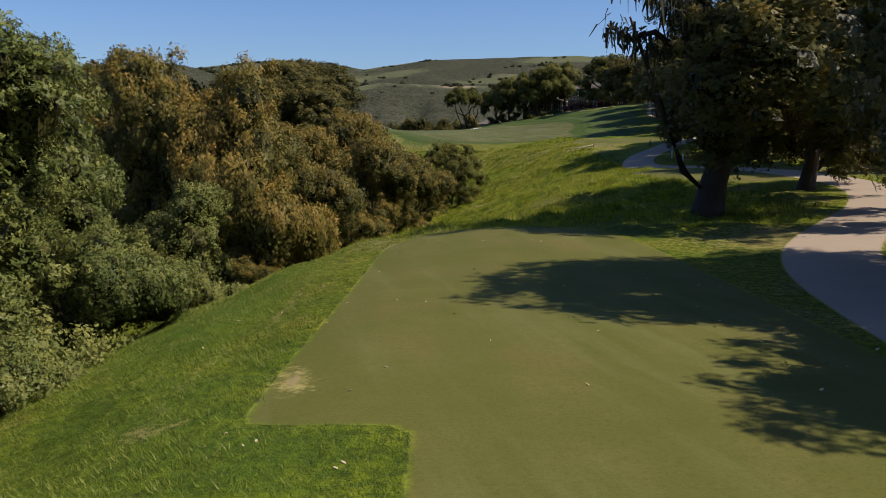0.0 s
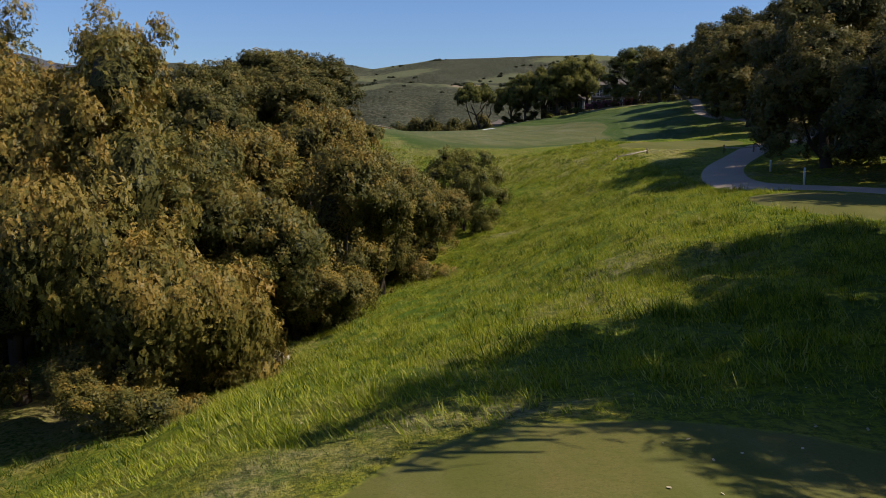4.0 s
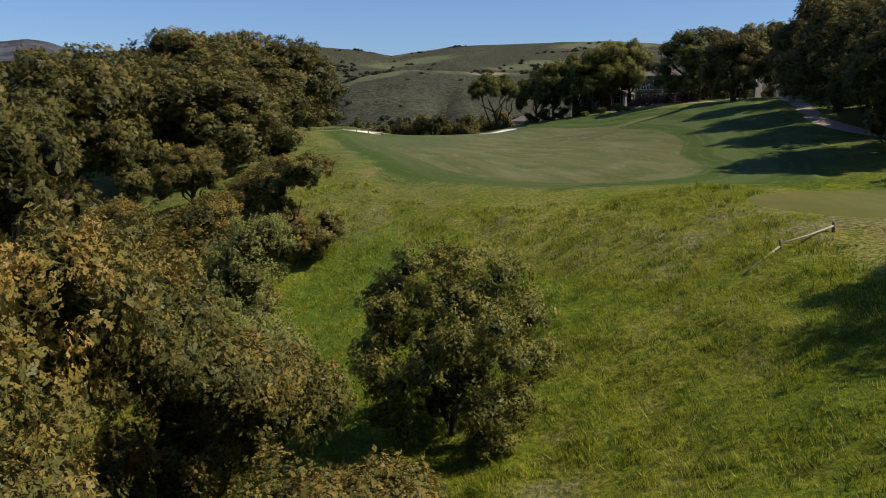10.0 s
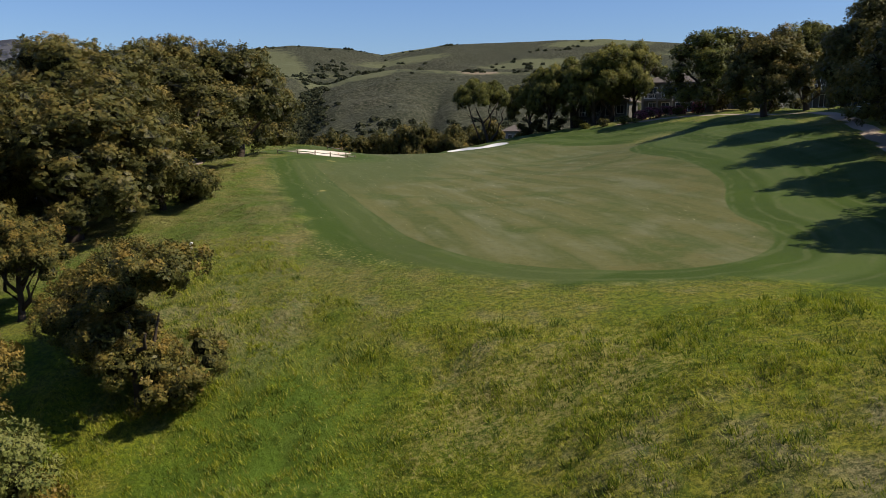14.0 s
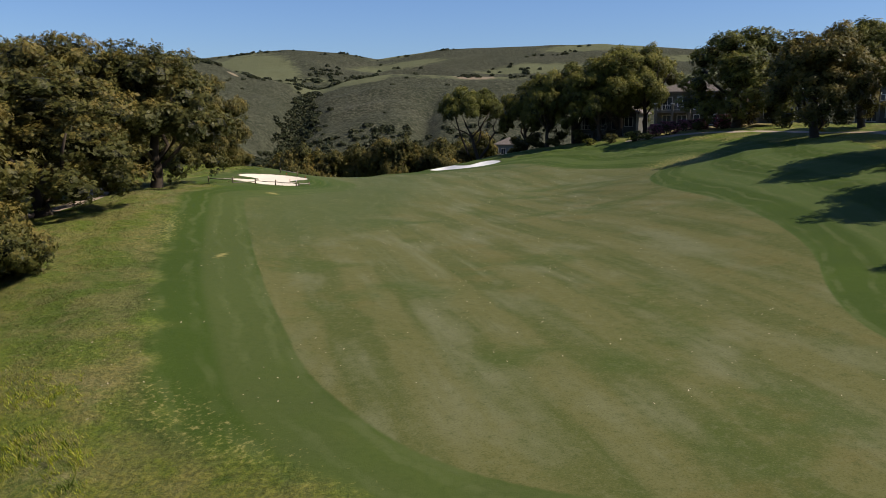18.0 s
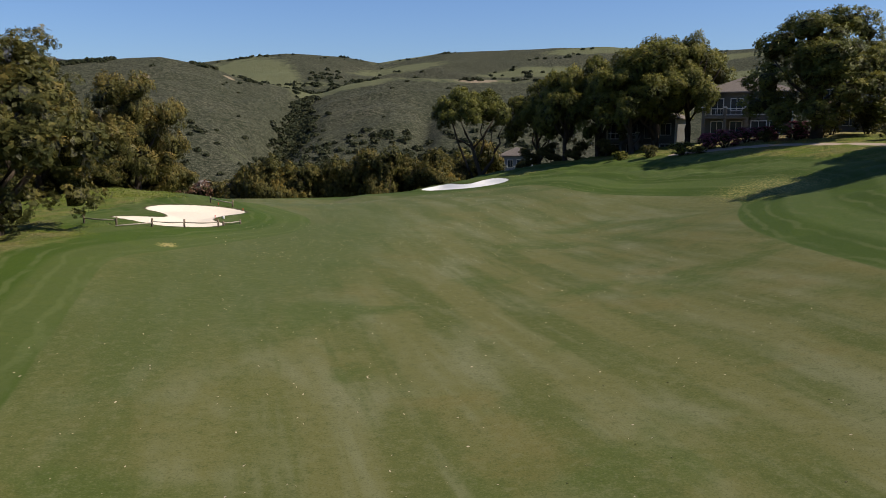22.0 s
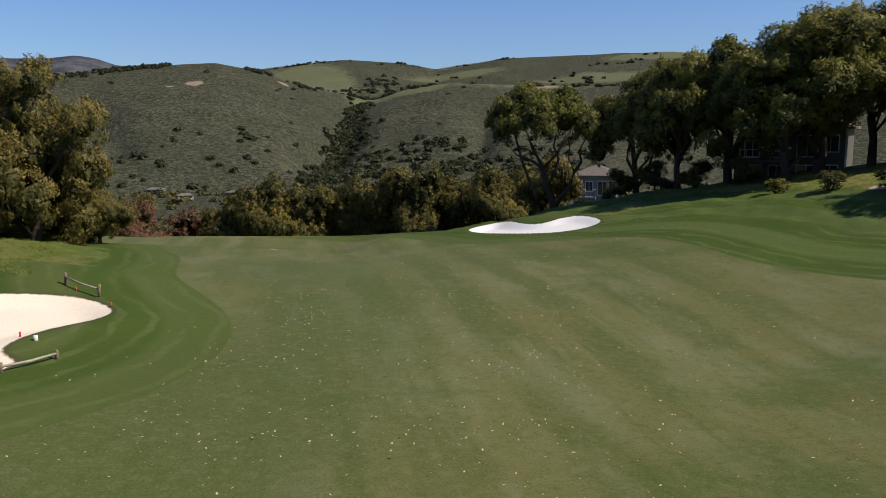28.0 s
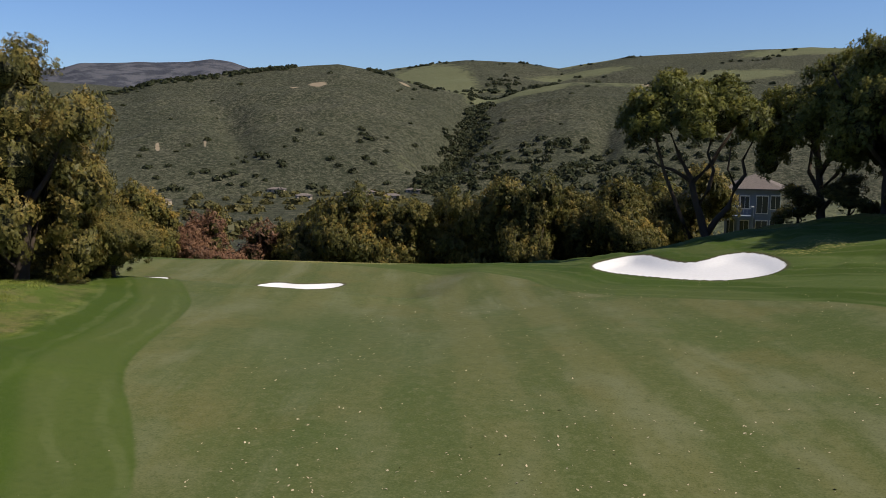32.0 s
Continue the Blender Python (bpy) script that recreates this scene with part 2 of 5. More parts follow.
def ground_material():
    k = Mat("turf", 0.85, 0.12)
    p = k.coord()
    n1, n2, n3, n4 = k.noise(0.055, 3), k.noise(0.45, 5, 0.65), k.noise(4.5, 4, 0.7), k.noise(30, 2, 0.8)
    fw, tee, path, sand, dirt, lush, mown = (k.attr(a) for a in ("fairway", "tee", "path", "sand", "dirt", "lush", "mown"))
    wob = k.math("MULTIPLY_ADD", n3, 0.5, -0.25)
    # long rough: greens to straw, in patches
    mixv = k.math("ADD", k.math("MULTIPLY_ADD", n1, 1.5, -0.75), k.math("MULTIPLY_ADD", n2, 0.95, 0.085))
    rough = k.ramp(mixv, (0.36, (0.138, 0.190, 0.008)), (0.52, (0.240, 0.272, 0.012)), (0.66, (0.315, 0.290, 0.034)), (0.82, (0.34, 0.290, 0.120)))
    rough = k.mix(k.step(k.math("ADD", k.math("MULTIPLY", n3, 0.6), k.math("MULTIPLY", k.noise(13, 3, 0.75), 0.4)), 0.42, 0.58), k.mix(0.72, rough, (0.030, 0.056, 0.008)), rough)
    rough = k.mix(k.math("MULTIPLY", k.step(k.noise(1.1, 5, 0.7), 0.52, 0.66), 0.45), rough, (0.085, 0.150, 0.012))
    rough = k.mix(k.step(lush, 0.0, 1.0), rough, k.mix(n2, (0.090, 0.165, 0.014), (0.135, 0.195, 0.020)))
    level = k.n("SeparateXYZ")
    k.l(p, level.inputs[0])
    dull = k.mix(k.step(k.noise(0.35, 5, 0.7), 0.42, 0.60), k.mix(n3, (0.080, 0.118, 0.022), (0.128, 0.160, 0.036)), k.mix(n3, (0.150, 0.135, 0.045), (0.265, 0.220, 0.100)))
    rough = k.mix(k.math("MULTIPLY", k.step(level.outputs[1], 112, 134), 0.65), rough, dull)
    rough = k.mix(0.13, rough, (0.012, 0.020, 0.002))
    scrub = k.mix(n2, (0.082, 0.094, 0.044), (0.135, 0.132, 0.072))
    rough = k.mix(k.step(k.math("ADD", k.attr("brushy"), k.math("MULTIPLY_ADD", n2, 0.7, -0.35)), 0.2, 0.8), rough, scrub)
    # mown bands that follow the fairway's edge: dark pass, pale pass, wheel lines
    along = k.math("ADD", fw, k.math("MULTIPLY_ADD", n1, 0.9, -0.45))
    flat = k.n("SeparateXYZ")
    k.l(p, flat.inputs[0])
    far_side = k.step(flat.outputs[0], 7.0, 12.0)
    patch = k.noise(0.16, 3, 0.6)
    wide = k.step(k.math("SINE", k.math("MULTIPLY_ADD", far_side, math.pi, k.math("MULTIPLY", along, 1.10))), -0.35, 0.35)
    thin = k.step(k.math("SINE", k.math("MULTIPLY", k.math("ADD", along, k.math("MULTIPLY", patch, 2.6)), 4.3)), 0.45, 0.98)
    cut = k.mix(wide, (0.056, 0.088, 0.011), k.mix(far_side, (0.094, 0.115, 0.030), (0.100, 0.134, 0.033)))
    cut = k.mix(k.math("MULTIPLY", k.step(k.noise(0.10, 3), 0.46, 0.66), 0.30), cut, (0.095, 0.145, 0.010))
    cut = k.mix(k.math("MULTIPLY", k.math("MULTIPLY", thin, k.math("MULTIPLY", k.step(k.noise(0.11, 3), 0.34, 0.52), k.step(n2, 0.30, 0.55))), 0.60), cut, (0.142, 0.162, 0.055))
    cut = k.mix(k.math("MULTIPLY", k.step(n3, 0.45, 0.70), 0.35), cut, (0.034, 0.062, 0.008))
    cut = k.mix(k.math("MULTIPLY", k.step(n2, 0.55, 0.75), 0.35), cut, (0.130, 0.145, 0.032))
    grain = k.step(k.math("ADD", k.math("MULTIPLY", k.noise(9, 3, 0.7), 0.6), k.math("MULTIPLY", n4, 0.4)), 0.46, 0.60)
    cut = k.mix(k.math("MULTIPLY", grain, 0.25), cut, (0.130, 0.165, 0.040))
    pale = k.mix(n3, (0.120, 0.140, 0.050), (0.200, 0.205, 0.090))
    cut = k.mix(k.math("MULTIPLY", k.math("MULTIPLY", k.step(fw, 0.55, 0.12), k.step(k.noise(0.20, 4, 0.65), 0.46, 0.62)), k.math("MULTIPLY_ADD", k.step(flat.outputs[1], 176, 190), -0.32, 0.36)), cut, pale)
    cut = k.mix(0.42, cut, (0.012, 0.024, 0.002))
    col = k.mix(k.step(k.math("ADD", mown, k.math("ADD", k.math("MULTIPLY", wob, 2.4), k.math("MULTIPLY_ADD", n2, 3.0, -1.5))), 0.9, -0.9), rough, cut)
    # fairway and tees: close, paler turf in mown lanes, with dry and damp drifts
    xy = k.n("SeparateXYZ")
    k.l(p, xy.inputs[0])
    across = k.math("ADD", k.math("MULTIPLY", xy.outputs[0], 0.961), k.math("MULTIPLY", xy.outputs[1], 0.276))
    ahead = k.math("ADD", k.math("MULTIPLY", xy.outputs[0], -0.276), k.math("MULTIPLY", xy.outputs[1], 0.961))

    def drawn(wide, long, detail, dist=0.0, shift=0.0):
        v = k.n("CombineXYZ")
        k.l(k.math("MULTIPLY_ADD", across, wide, shift), v.inputs[0]), k.l(k.math("MULTIPLY", ahead, long), v.inputs[1])
        return k.noise(1.0, detail, 0.58, v.outputs[0], dist)

    patchy = k.noise(0.16, 3, 0.6)
    lane = k.math("SINE", k.math("MULTIPLY", k.math("ADD", across, k.math("MULTIPLY", patchy, 1.8)), 1.48))
    lanes = k.math("MULTIPLY", k.step(lane, -0.45, 0.45), k.step(k.noise(0.045, 3), 0.30, 0.60))
    fine = k.mix(lanes, (0.118, 0.113, 0.036), (0.076, 0.086, 0.020))
    drift = drawn(0.34, 0.10, 3, 0.15)
    fine = k.mix(k.math("MULTIPLY", k.step(drift, 0.46, 0.72), 0.85), fine, (0.162, 0.158, 0.080))
    swath = drawn(0.75, 0.05, 4, 0.0, 7.0)
    fine = k.mix(k.math("MULTIPLY", k.math("MULTIPLY", k.step(swath, 0.50, 0.68), k.step(patchy, 0.40, 0.60)), 0.6), fine, (0.170, 0.168, 0.086))
    fine = k.mix(k.math("MULTIPLY", k.step(swath, 0.46, 0.30), 0.6), fine, (0.060, 0.076, 0.014))
    damp = k.noise(0.13, 4, 0.55, None, 0.15)
    fine = k.mix(k.math("MULTIPLY", k.step(damp, 0.47, 0.33), 0.75), fine, (0.054, 0.078, 0.012))
    warm = k.noise(0.22, 4, 0.55, None, 0.15)
    fine = k.mix(k.math("MULTIPLY", k.step(warm, 0.54, 0.68), 0.45), fine, (0.138, 0.112, 0.034))
    fine = k.mix(k.math("MULTIPLY", k.step(k.math("ADD", lush, k.math("MULTIPLY_ADD", n2, 0.8, -0.4)), 0.1, 0.9), 0.78), fine, k.mix(n2, (0.044, 0.066, 0.014), (0.078, 0.096, 0.026)))
    fine = k.mix(k.math("MULTIPLY", k.step(xy.outputs[1], 172, 212), 0.22), fine, (0.080, 0.104, 0.046))
    mott = k.noise(2.6, 5, 0.72, None, 0.2)
    fine = k.mix(k.math("MULTIPLY", k.step(mott, 0.50, 0.66), 0.30), fine, (0.165, 0.160, 0.076))
    fine = k.mix(k.math("MULTIPLY", k.step(mott, 0.48, 0.32), 0.42), fine, (0.046, 0.060, 0.014))
    fleck = k.noise(14.0, 3, 0.75)
    fine = k.mix(k.math("MULTIPLY", k.step(fleck, 0.52, 0.66), 0.34), fine, (0.170, 0.168, 0.072))
    fine = k.mix(k.math("MULTIPLY", k.step(fleck, 0.48, 0.34), 0.46), fine, (0.038, 0.050, 0.012))
    fine = k.mix(0.16, fine, (0.030, 0.038, 0.008))
    e = k.math("MULTIPLY", wob, 0.35)
    col = k.mix(k.step(k.math("ADD", fw, e), 0.10, -0.10), col, fine)
    rim = k.step(k.math("ABSOLUTE", k.math("ADD", fw, k.math("MULTIPLY", e, 0.8))), 0.11, 0.02)
    col = k.mix(k.math("MULTIPLY", k.math("MULTIPLY", rim, k.step(patchy, 0.45, 0.62)), 0.06), col, (0.17, 0.165, 0.075))
    teec = k.mix(k.step(n2, 0.35, 0.75), (0.104, 0.101, 0.020), (0.140, 0.123, 0.034))
    teec = k.mix(k.math("MULTIPLY", k.step(k.noise(0.20, 4, 0.6, None, 0.2), 0.46, 0.66), 0.70), teec, (0.156, 0.118, 0.038))
    teec = k.mix(k.math("MULTIPLY", k.step(k.math("SINE", k.math("MULTIPLY", k.math("ADD", flat.outputs[0], k.math("MULTIPLY", n2, 0.3)), 2.4)), -0.5, 0.5), 0.30), teec, (0.078, 0.092, 0.014))
    teec = k.mix(k.math("MULTIPLY", k.step(fleck, 0.50, 0.36), 0.40), teec, (0.052, 0.062, 0.012))
    teec = k.mix(k.math("MULTIPLY", k.step(drawn(0.9, 0.10, 4, 0.2, 3.0), 0.50, 0.68), 0.5), teec, (0.150, 0.146, 0.050))
    teec = k.mix(k.math("MULTIPLY", k.step(n3, 0.42, 0.66), 0.35), teec, (0.094, 0.098, 0.018))
    teec = k.mix(k.math("MULTIPLY", k.step(n4, 0.40, 0.62), 0.4), teec, (0.082, 0.084, 0.019))
    col = k.mix(k.step(k.math("ADD", tee, e), 0.12, -0.12), col, teec)
    # bare and worn ground
    soil = k.mix(k.step(dirt, 0.68, 0.85), k.mix(n3, (0.26, 0.21, 0.062), (0.37, 0.31, 0.115)), k.mix(n3, (0.22, 0.160, 0.075), (0.34, 0.265, 0.135)))
    col = k.mix(k.math("MULTIPLY", k.step(k.math("ADD", dirt, k.math("MULTIPLY_ADD", n3, 1.6, -0.9)), 0.3, 0.75), 0.85), col, soil)
    conc = k.mix(n2, (0.30, 0.225, 0.165), (0.40, 0.31, 0.235))
    conc = k.mix(k.math("MULTIPLY", n4, 0.3), conc, (0.30, 0.26, 0.21))
    col = k.mix(k.step(k.math("ADD", path, k.math("MULTIPLY", wob, 0.25)), 0.06, -0.06), col, conc)
    sep = k.n("SeparateXYZ")
    k.l(p, sep.inputs[0])
    sn = k.mix(k.step(sep.outputs[1], 225, 230), k.mix(n3, (0.60, 0.51, 0.40), (0.74, 0.645, 0.52)), k.mix(n3, (0.60, 0.58, 0.56), (0.74, 0.72, 0.70)))
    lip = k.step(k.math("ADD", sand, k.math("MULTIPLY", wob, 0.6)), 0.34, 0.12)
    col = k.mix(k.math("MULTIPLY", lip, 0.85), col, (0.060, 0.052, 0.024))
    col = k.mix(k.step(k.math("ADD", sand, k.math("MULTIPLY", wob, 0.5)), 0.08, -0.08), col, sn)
    short = k.math("MAXIMUM", k.math("MAXIMUM", k.step(fw, 1.0, 0.0), k.step(sand, 0.3, 0.0)), k.math("MAXIMUM", k.step(tee, 0.08, 0.0), k.math("MAXIMUM", k.step(path, 0.1, 0.0), k.math("MULTIPLY", k.step(mown, 0.6, -0.6), 0.94))))
    h = k.math("MULTIPLY", k.math("ADD", k.math("MULTIPLY_ADD", n3, 1.0, -0.5), k.math("MULTIPLY_ADD", n4, 0.6, -0.3)), k.math("MULTIPLY_ADD", short, -0.96, 1.0))
    n5 = k.noise(1.5, 3, 0.6)
    h = k.math("ADD", h, k.math("MULTIPLY", k.math("MULTIPLY_ADD", n5, 2.2, -1.1), k.math("MULTIPLY_ADD", k.math("MAXIMUM", short, k.step(mown, 0.5, -0.5)), -1.0, 1.0)))
    k.bump(h, 1.0, 0.15)
    return k.out(col)


def hill_material():
    k = Mat("chaparral", 0.95, 0.05)
    n1, n2, n3 = k.noise(0.006, 4), k.noise(0.05, 5, 0.7), k.noise(0.22, 4, 0.75)
    v = k.n("TexVoronoi", Scale=0.16)
    k.l(k.coord(), v.inputs["Vector"])
    base = k.ramp(k.math("ADD", k.math("MULTIPLY", n1, 0.6), k.math("MULTIPLY", n2, 0.45)), (0.36, (0.066, 0.066, 0.042)), (0.52, (0.091, 0.088, 0.056)), (0.66, (0.116, 0.106, 0.072)), (0.8, (0.145, 0.122, 0.090)))
    base = k.mix(k.step(n3, 0.40, 0.60), (0.030, 0.034, 0.020), base)
    base = k.mix(k.math("MULTIPLY", k.step(v.outputs["Distance"], 0.5, 0.15), 0.35), base, (0.028, 0.036, 0.018))
    base = k.mix(k.math("MULTIPLY", k.step(k.noise(0.55, 4, 0.75), 0.46, 0.58), 0.7), base, (0.022, 0.026, 0.015))
    g = k.attr("pasture")
    green = k.mix(n2, (0.082, 0.094, 0.044), (0.135, 0.132, 0.072))
    col = k.mix(k.step(k.math("ADD", g, k.math("MULTIPLY_ADD", n2, 0.9, -0.45)), 0.35, 0.65), base, green)
    # distance haze painted into the farthest ridge as grey-blue base colour
    far_haze = k.mix(k.step(k.noise(0.014, 5, 0.7), 0.42, 0.6), (0.040, 0.043, 0.054), (0.088, 0.088, 0.098))
    col = k.mix(k.step(k.math("ADD", k.attr("far_haze"), k.math("MULTIPLY_ADD", n1, 0.5, -0.25)), 0.4, 0.6), col, far_haze)
    tan = k.attr("tan")
    speck = k.step(k.noise(0.42, 4, 0.75), 0.56, 0.66)
    col = k.mix(k.math("MULTIPLY", speck, 0.6), col, (0.150, 0.140, 0.098))
    col = k.mix(k.step(k.math("ADD", tan, k.math("MULTIPLY_ADD", n2, 1.2, -0.6)), 0.45, 0.75), col, (0.24, 0.19, 0.13))
    k.bump(n3, 1.0, 2.5)
    return k.out(col)


TURF, HILL = ground_material(), hill_material()

# ---- land ----
# --- terrain
XS = np.array([-70., -35, -20, -10, -4, 2, 8, 15, 24, 40, 80])
YS, ZS = [], []


def station(y, *z):
    """One cross-section of the land: the height at each place of XS."""
    YS.append(y), ZS.append(z)


station(-30, -9, -8, -6.5, -3.2, -.3, 0, 0, .3, .6, 1, 4)
station(20, -9, -8, -6.3, -2.4, -.4, 0, 0, .2, .6, 1.2, 4)
station(35, -9, -8.5, -7, -3.5, -1.0, -.1, 0, .2, .7, 1.2, 4)
station(47, -9, -8.5, -7.5, -5.4, -3.4, -1.6, -.3, .4, .9, 1.5, 5)
station(60, -9, -8.5, -8, -6.8, -5.1, -3.2, -.2, .9, 1.2, 2, 6)
station(75, -9, -8.5, -8, -7.2, -5.9, -4.5, -2, .2, 1.3, 2.5, 6)
station(88, -8.5, -8, -7.5, -6.5, -5.2, -4.1, -2.2, .6, 1.7, 3, 7)
station(98, -8, -7.5, -6.8, -5.7, -4.5, -3.3, -1.0, 1.4, 2.3, 3.5, 7)
station(111, -7, -6, -5.4, -4.6, -3.0, -1.5, .6, 2.5, 3, 4, 8)
station(122, -4.5, -3.5, -1.0, -.5, .3, 1.5, 2.0, 2.4, 2.8, 4.5, 9)
station(135, -2, -.5, 1.5, 2.8, 2.6, 2.7, 2.8, 3, 3.6, 5.5, 10)
station(160, 1, 3, 4.5, 3.8, 3.4, 3.2, 3.3, 3.8, 5.2, 8, 12)
station(185, 2, 4, 5.2, 3.9, 3.4, 3.2, 3.2, 3.8, 5.8, 9.3, 12)
station(200, 2, 4.5, 5.0, 3.9, 3.7, 3.6, 3.5, 3.7, 5.2, 9, 12)
station(216, 1, 3.8, 4.0, 3.7, 3.8, 4.0, 4.2, 4.9, 5.9, 9.5, 11)
station(238, .5, 2.2, 2.0, 1.9, 2.4, 3.1, 4.0, 5.3, 6.9, 9.8, 11)
station(260, -1, .4, .6, .9, 1.3, 2.2, 3.7, 5.1, 6.4, 8.5, 9)
station(285, -12, -10, -8, -7, -6, -5, -4, -2, 1, 4, 6)
station(330, -30, -26, -24, -22, -21, -20, -19, -17, -13, -8, -3)
YS, ZS = np.array(YS, float), np.array(ZS, float)


def slopes(u, v):
    """Gentle slopes at the knots u of the values v, along the first axis."""
    d = np.diff(v, axis=0) / np.diff(u).reshape(-1, *[1] * (v.ndim - 1))
    s = np.zeros_like(v)
    s[1:-1] = (d[1:] + d[:-1]) / 2
    s[0], s[-1] = d[0], d[-1]
    return s


def hermite(u, v, s, q):
    i = np.clip(np.searchsorted(u, q) - 1, 0, len(u) - 2)
    h = u[i + 1] - u[i]
    k = np.clip((q - u[i]) / h, 0, 1)
    a, b, c, d = 2 * k**3 - 3 * k**2 + 1, k**3 - 2 * k**2 + k, 3 * k**2 - 2 * k**3, k**3 - k**2
    return i, h, a, b, c, d


def land(x, y):
    """The height of the ground, for arrays of x and y."""
    x, y = np.broadcast_arrays(np.asarray(x, float), np.asarray(y, float))
    sy = slopes(YS, ZS)
    i, h, a, b, c, d = hermite(YS, ZS, sy, y)
    rows = a[..., None] * ZS[i] + (b * h)[..., None] * sy[i] + c[..., None] * ZS[i + 1] + (d * h)[..., None] * sy[i + 1]
    sx = np.zeros_like(rows)
    dx = np.diff(rows, axis=-1) / np.diff(XS)
    sx[..., 1:-1] = (dx[..., 1:] + dx[..., :-1]) / 2
    sx[..., 0], sx[..., -1] = dx[..., 0], dx[..., -1]
    j, h, a, b, c, d = hermite(XS, None, None, x)
    take = lambda m, n: np.take_along_axis(m, n[..., None], -1)[..., 0]
    return a * take(rows, j) + b * h * take(sx, j) + c * take(rows, j + 1) + d * h * take(sx, j + 1)


FAIRWAY = [(-5.6, 147.5), (-3.7, 142), (-2.3, 138.2), (-0.9, 134.3), (1.1, 130.6), (4.0, 126.5), (7.9, 124.5), (13, 123.2), (17.4, 124.8), (20.4, 128.6), (21.2, 132.5), (20.6, 137), (21.6, 142.5), (23.7, 148.5), (24.5, 156), (24.5, 166), (22.6, 178), (23.3, 188), (28.2, 199.5), (24, 208), (17.6, 214.5), (15.2, 223), (12.8, 229.2), (5, 233.8), (-2, 240), (-6.5, 249.5), (-22, 258), (-40, 258), (-44, 250), (-30, 241), (-23.5, 233), (-20.2, 227), (-17.0, 218.4), (-14.6, 213.4), (-11.6, 209.8), (-8.6, 205.6), (-7.1, 200.5), (-7.4, 195.8), (-9.2, 191.8), (-10.6, 188.6), (-13, 182.5), (-14.6, 178.5), (-13.2, 173), (-9.9, 161.6)]
TEES = [
    [(-2.9, 11.15), (-2.6, 11.05), (-0.8, 10.85), (-0.45, 10.8), (-0.4, 10.4), (-0.4, -20), (9, -20), (7.6, 27), (6.2, 33.5), (-1.9, 34.3), (-2.5, 20), (-2.8, 14)],
    [(13, 58.5), (18.5, 50), (25, 54), (16.5, 68)],
    [(16, 106.5), (21.5, 100.5), (29, 101), (28, 110), (18.5, 110.5)],
]
BUNKERS = [
    [(-21.9, 193.9), (-16.6, 190.8), (-15, 191.9), (-13.6, 193.6), (-13.0, 196.5), (-14.6, 197.2), (-14.9, 199.8), (-13.2, 203.5), (-14.6, 205.4), (-17, 206.2), (-21, 204.5), (-21.7, 200.8), (-18.3, 197.8), (-17.3, 195.4), (-19, 194.6)],
    [(-1.0, 249.8), (0.9, 252.4), (2.8, 252.6), (4.4, 248.2), (5.6, 246.2), (6.8, 245.6), (8.2, 246.9), (10.2, 246.2), (11.6, 241.2), (10.3, 238.6), (8.1, 238.3), (5.7, 240.2), (3.2, 243.3), (0.4, 246.9)],
    [(-26.0, 245.0), (-24.8, 247.6), (-22.8, 246.9), (-19.4, 248.8), (-19.5, 246.4), (-21.8, 245.0)],
    [(-36.6, 245.6), (-35.2, 247.4), (-33.0, 246.0), (-34.0, 244.8)],
]
PATHS = [
    [(9, -20), (9.3, 8), (10, 16), (10.9, 22), (12.8, 27), (16.7, 33), (21, 38.5), (24.5, 47), (24, 57), (20.8, 66), (18.2, 72), (18.3, 78), (20.8, 86), (25, 93), (29.5, 100.5), (35, 102.5), (46, 102), (62, 106)],
    [(-60, 140), (-40, 152), (-28, 163), (-27, 175), (-33, 190)],
    [(35, 102.5), (40.5, 117), (40.8, 129), (38.5, 139), (37.6, 150), (42.2, 166), (45, 178), (47.6, 192), (46.6, 206), (41, 221), (31, 233)],
]


def rounded(poly, closed=True, times=2):
    q = np.array(poly, float)
    for _ in range(times):
        a, b = (q, np.roll(q, -1, 0)) if closed else (q[:-1], q[1:])
        q2 = np.stack([0.75 * a + 0.25 * b, 0.25 * a + 0.75 * b], 1).reshape(-1, 2)
        q = q2 if closed else np.concatenate([q[:1], q2, q[-1:]])
    return q


def line_dist(q, x, y, closed):
    best = np.full(x.shape, 1e9)
    ends = np.roll(q, -1, 0) if closed else q[1:]
    for (ax, ay), (bx, by) in zip(q, ends):
        dx, dy = bx - ax, by - ay
        k = np.clip(((x - ax) * dx + (y - ay) * dy) / max(1e-9, dx * dx + dy * dy), 0, 1)
        best = np.minimum(best, (x - ax - k * dx) ** 2 + (y - ay - k * dy) ** 2)
    return np.sqrt(best)


def signed(poly, x, y):
    """Metres to the outline, minus inside."""
    q = rounded(poly)
    inside = np.zeros(x.shape, bool)
    for (ax, ay), (bx, by) in zip(q, np.roll(q, -1, 0)):
        cross = (ay > y) != (by > y)
        inside ^= cross & (x < (bx - ax) * (y - ay) / (by - ay + 1e-12) + ax)
    return np.where(inside, -1, 1) * line_dist(q, x, y, True)


def smooth01(v, lo, hi):
    k = np.clip((v - lo) / (hi - lo), 0, 1)
    return k * k * (3 - 2 * k)


def wave(x, y, s, seed=0):
    """Cheap rolling noise, about -1 to 1."""
    r = np.random.RandomState(seed)
    v = 0
    for _ in range(7):
        a, f, ph = r.uniform(0, 6.28), r.uniform(0.6, 1.7) / s, r.uniform(0, 6.28)
        v = v + np.sin((x * np.cos(a) + y * np.sin(a)) * f * 6.28 + ph)
    return v / 3.2


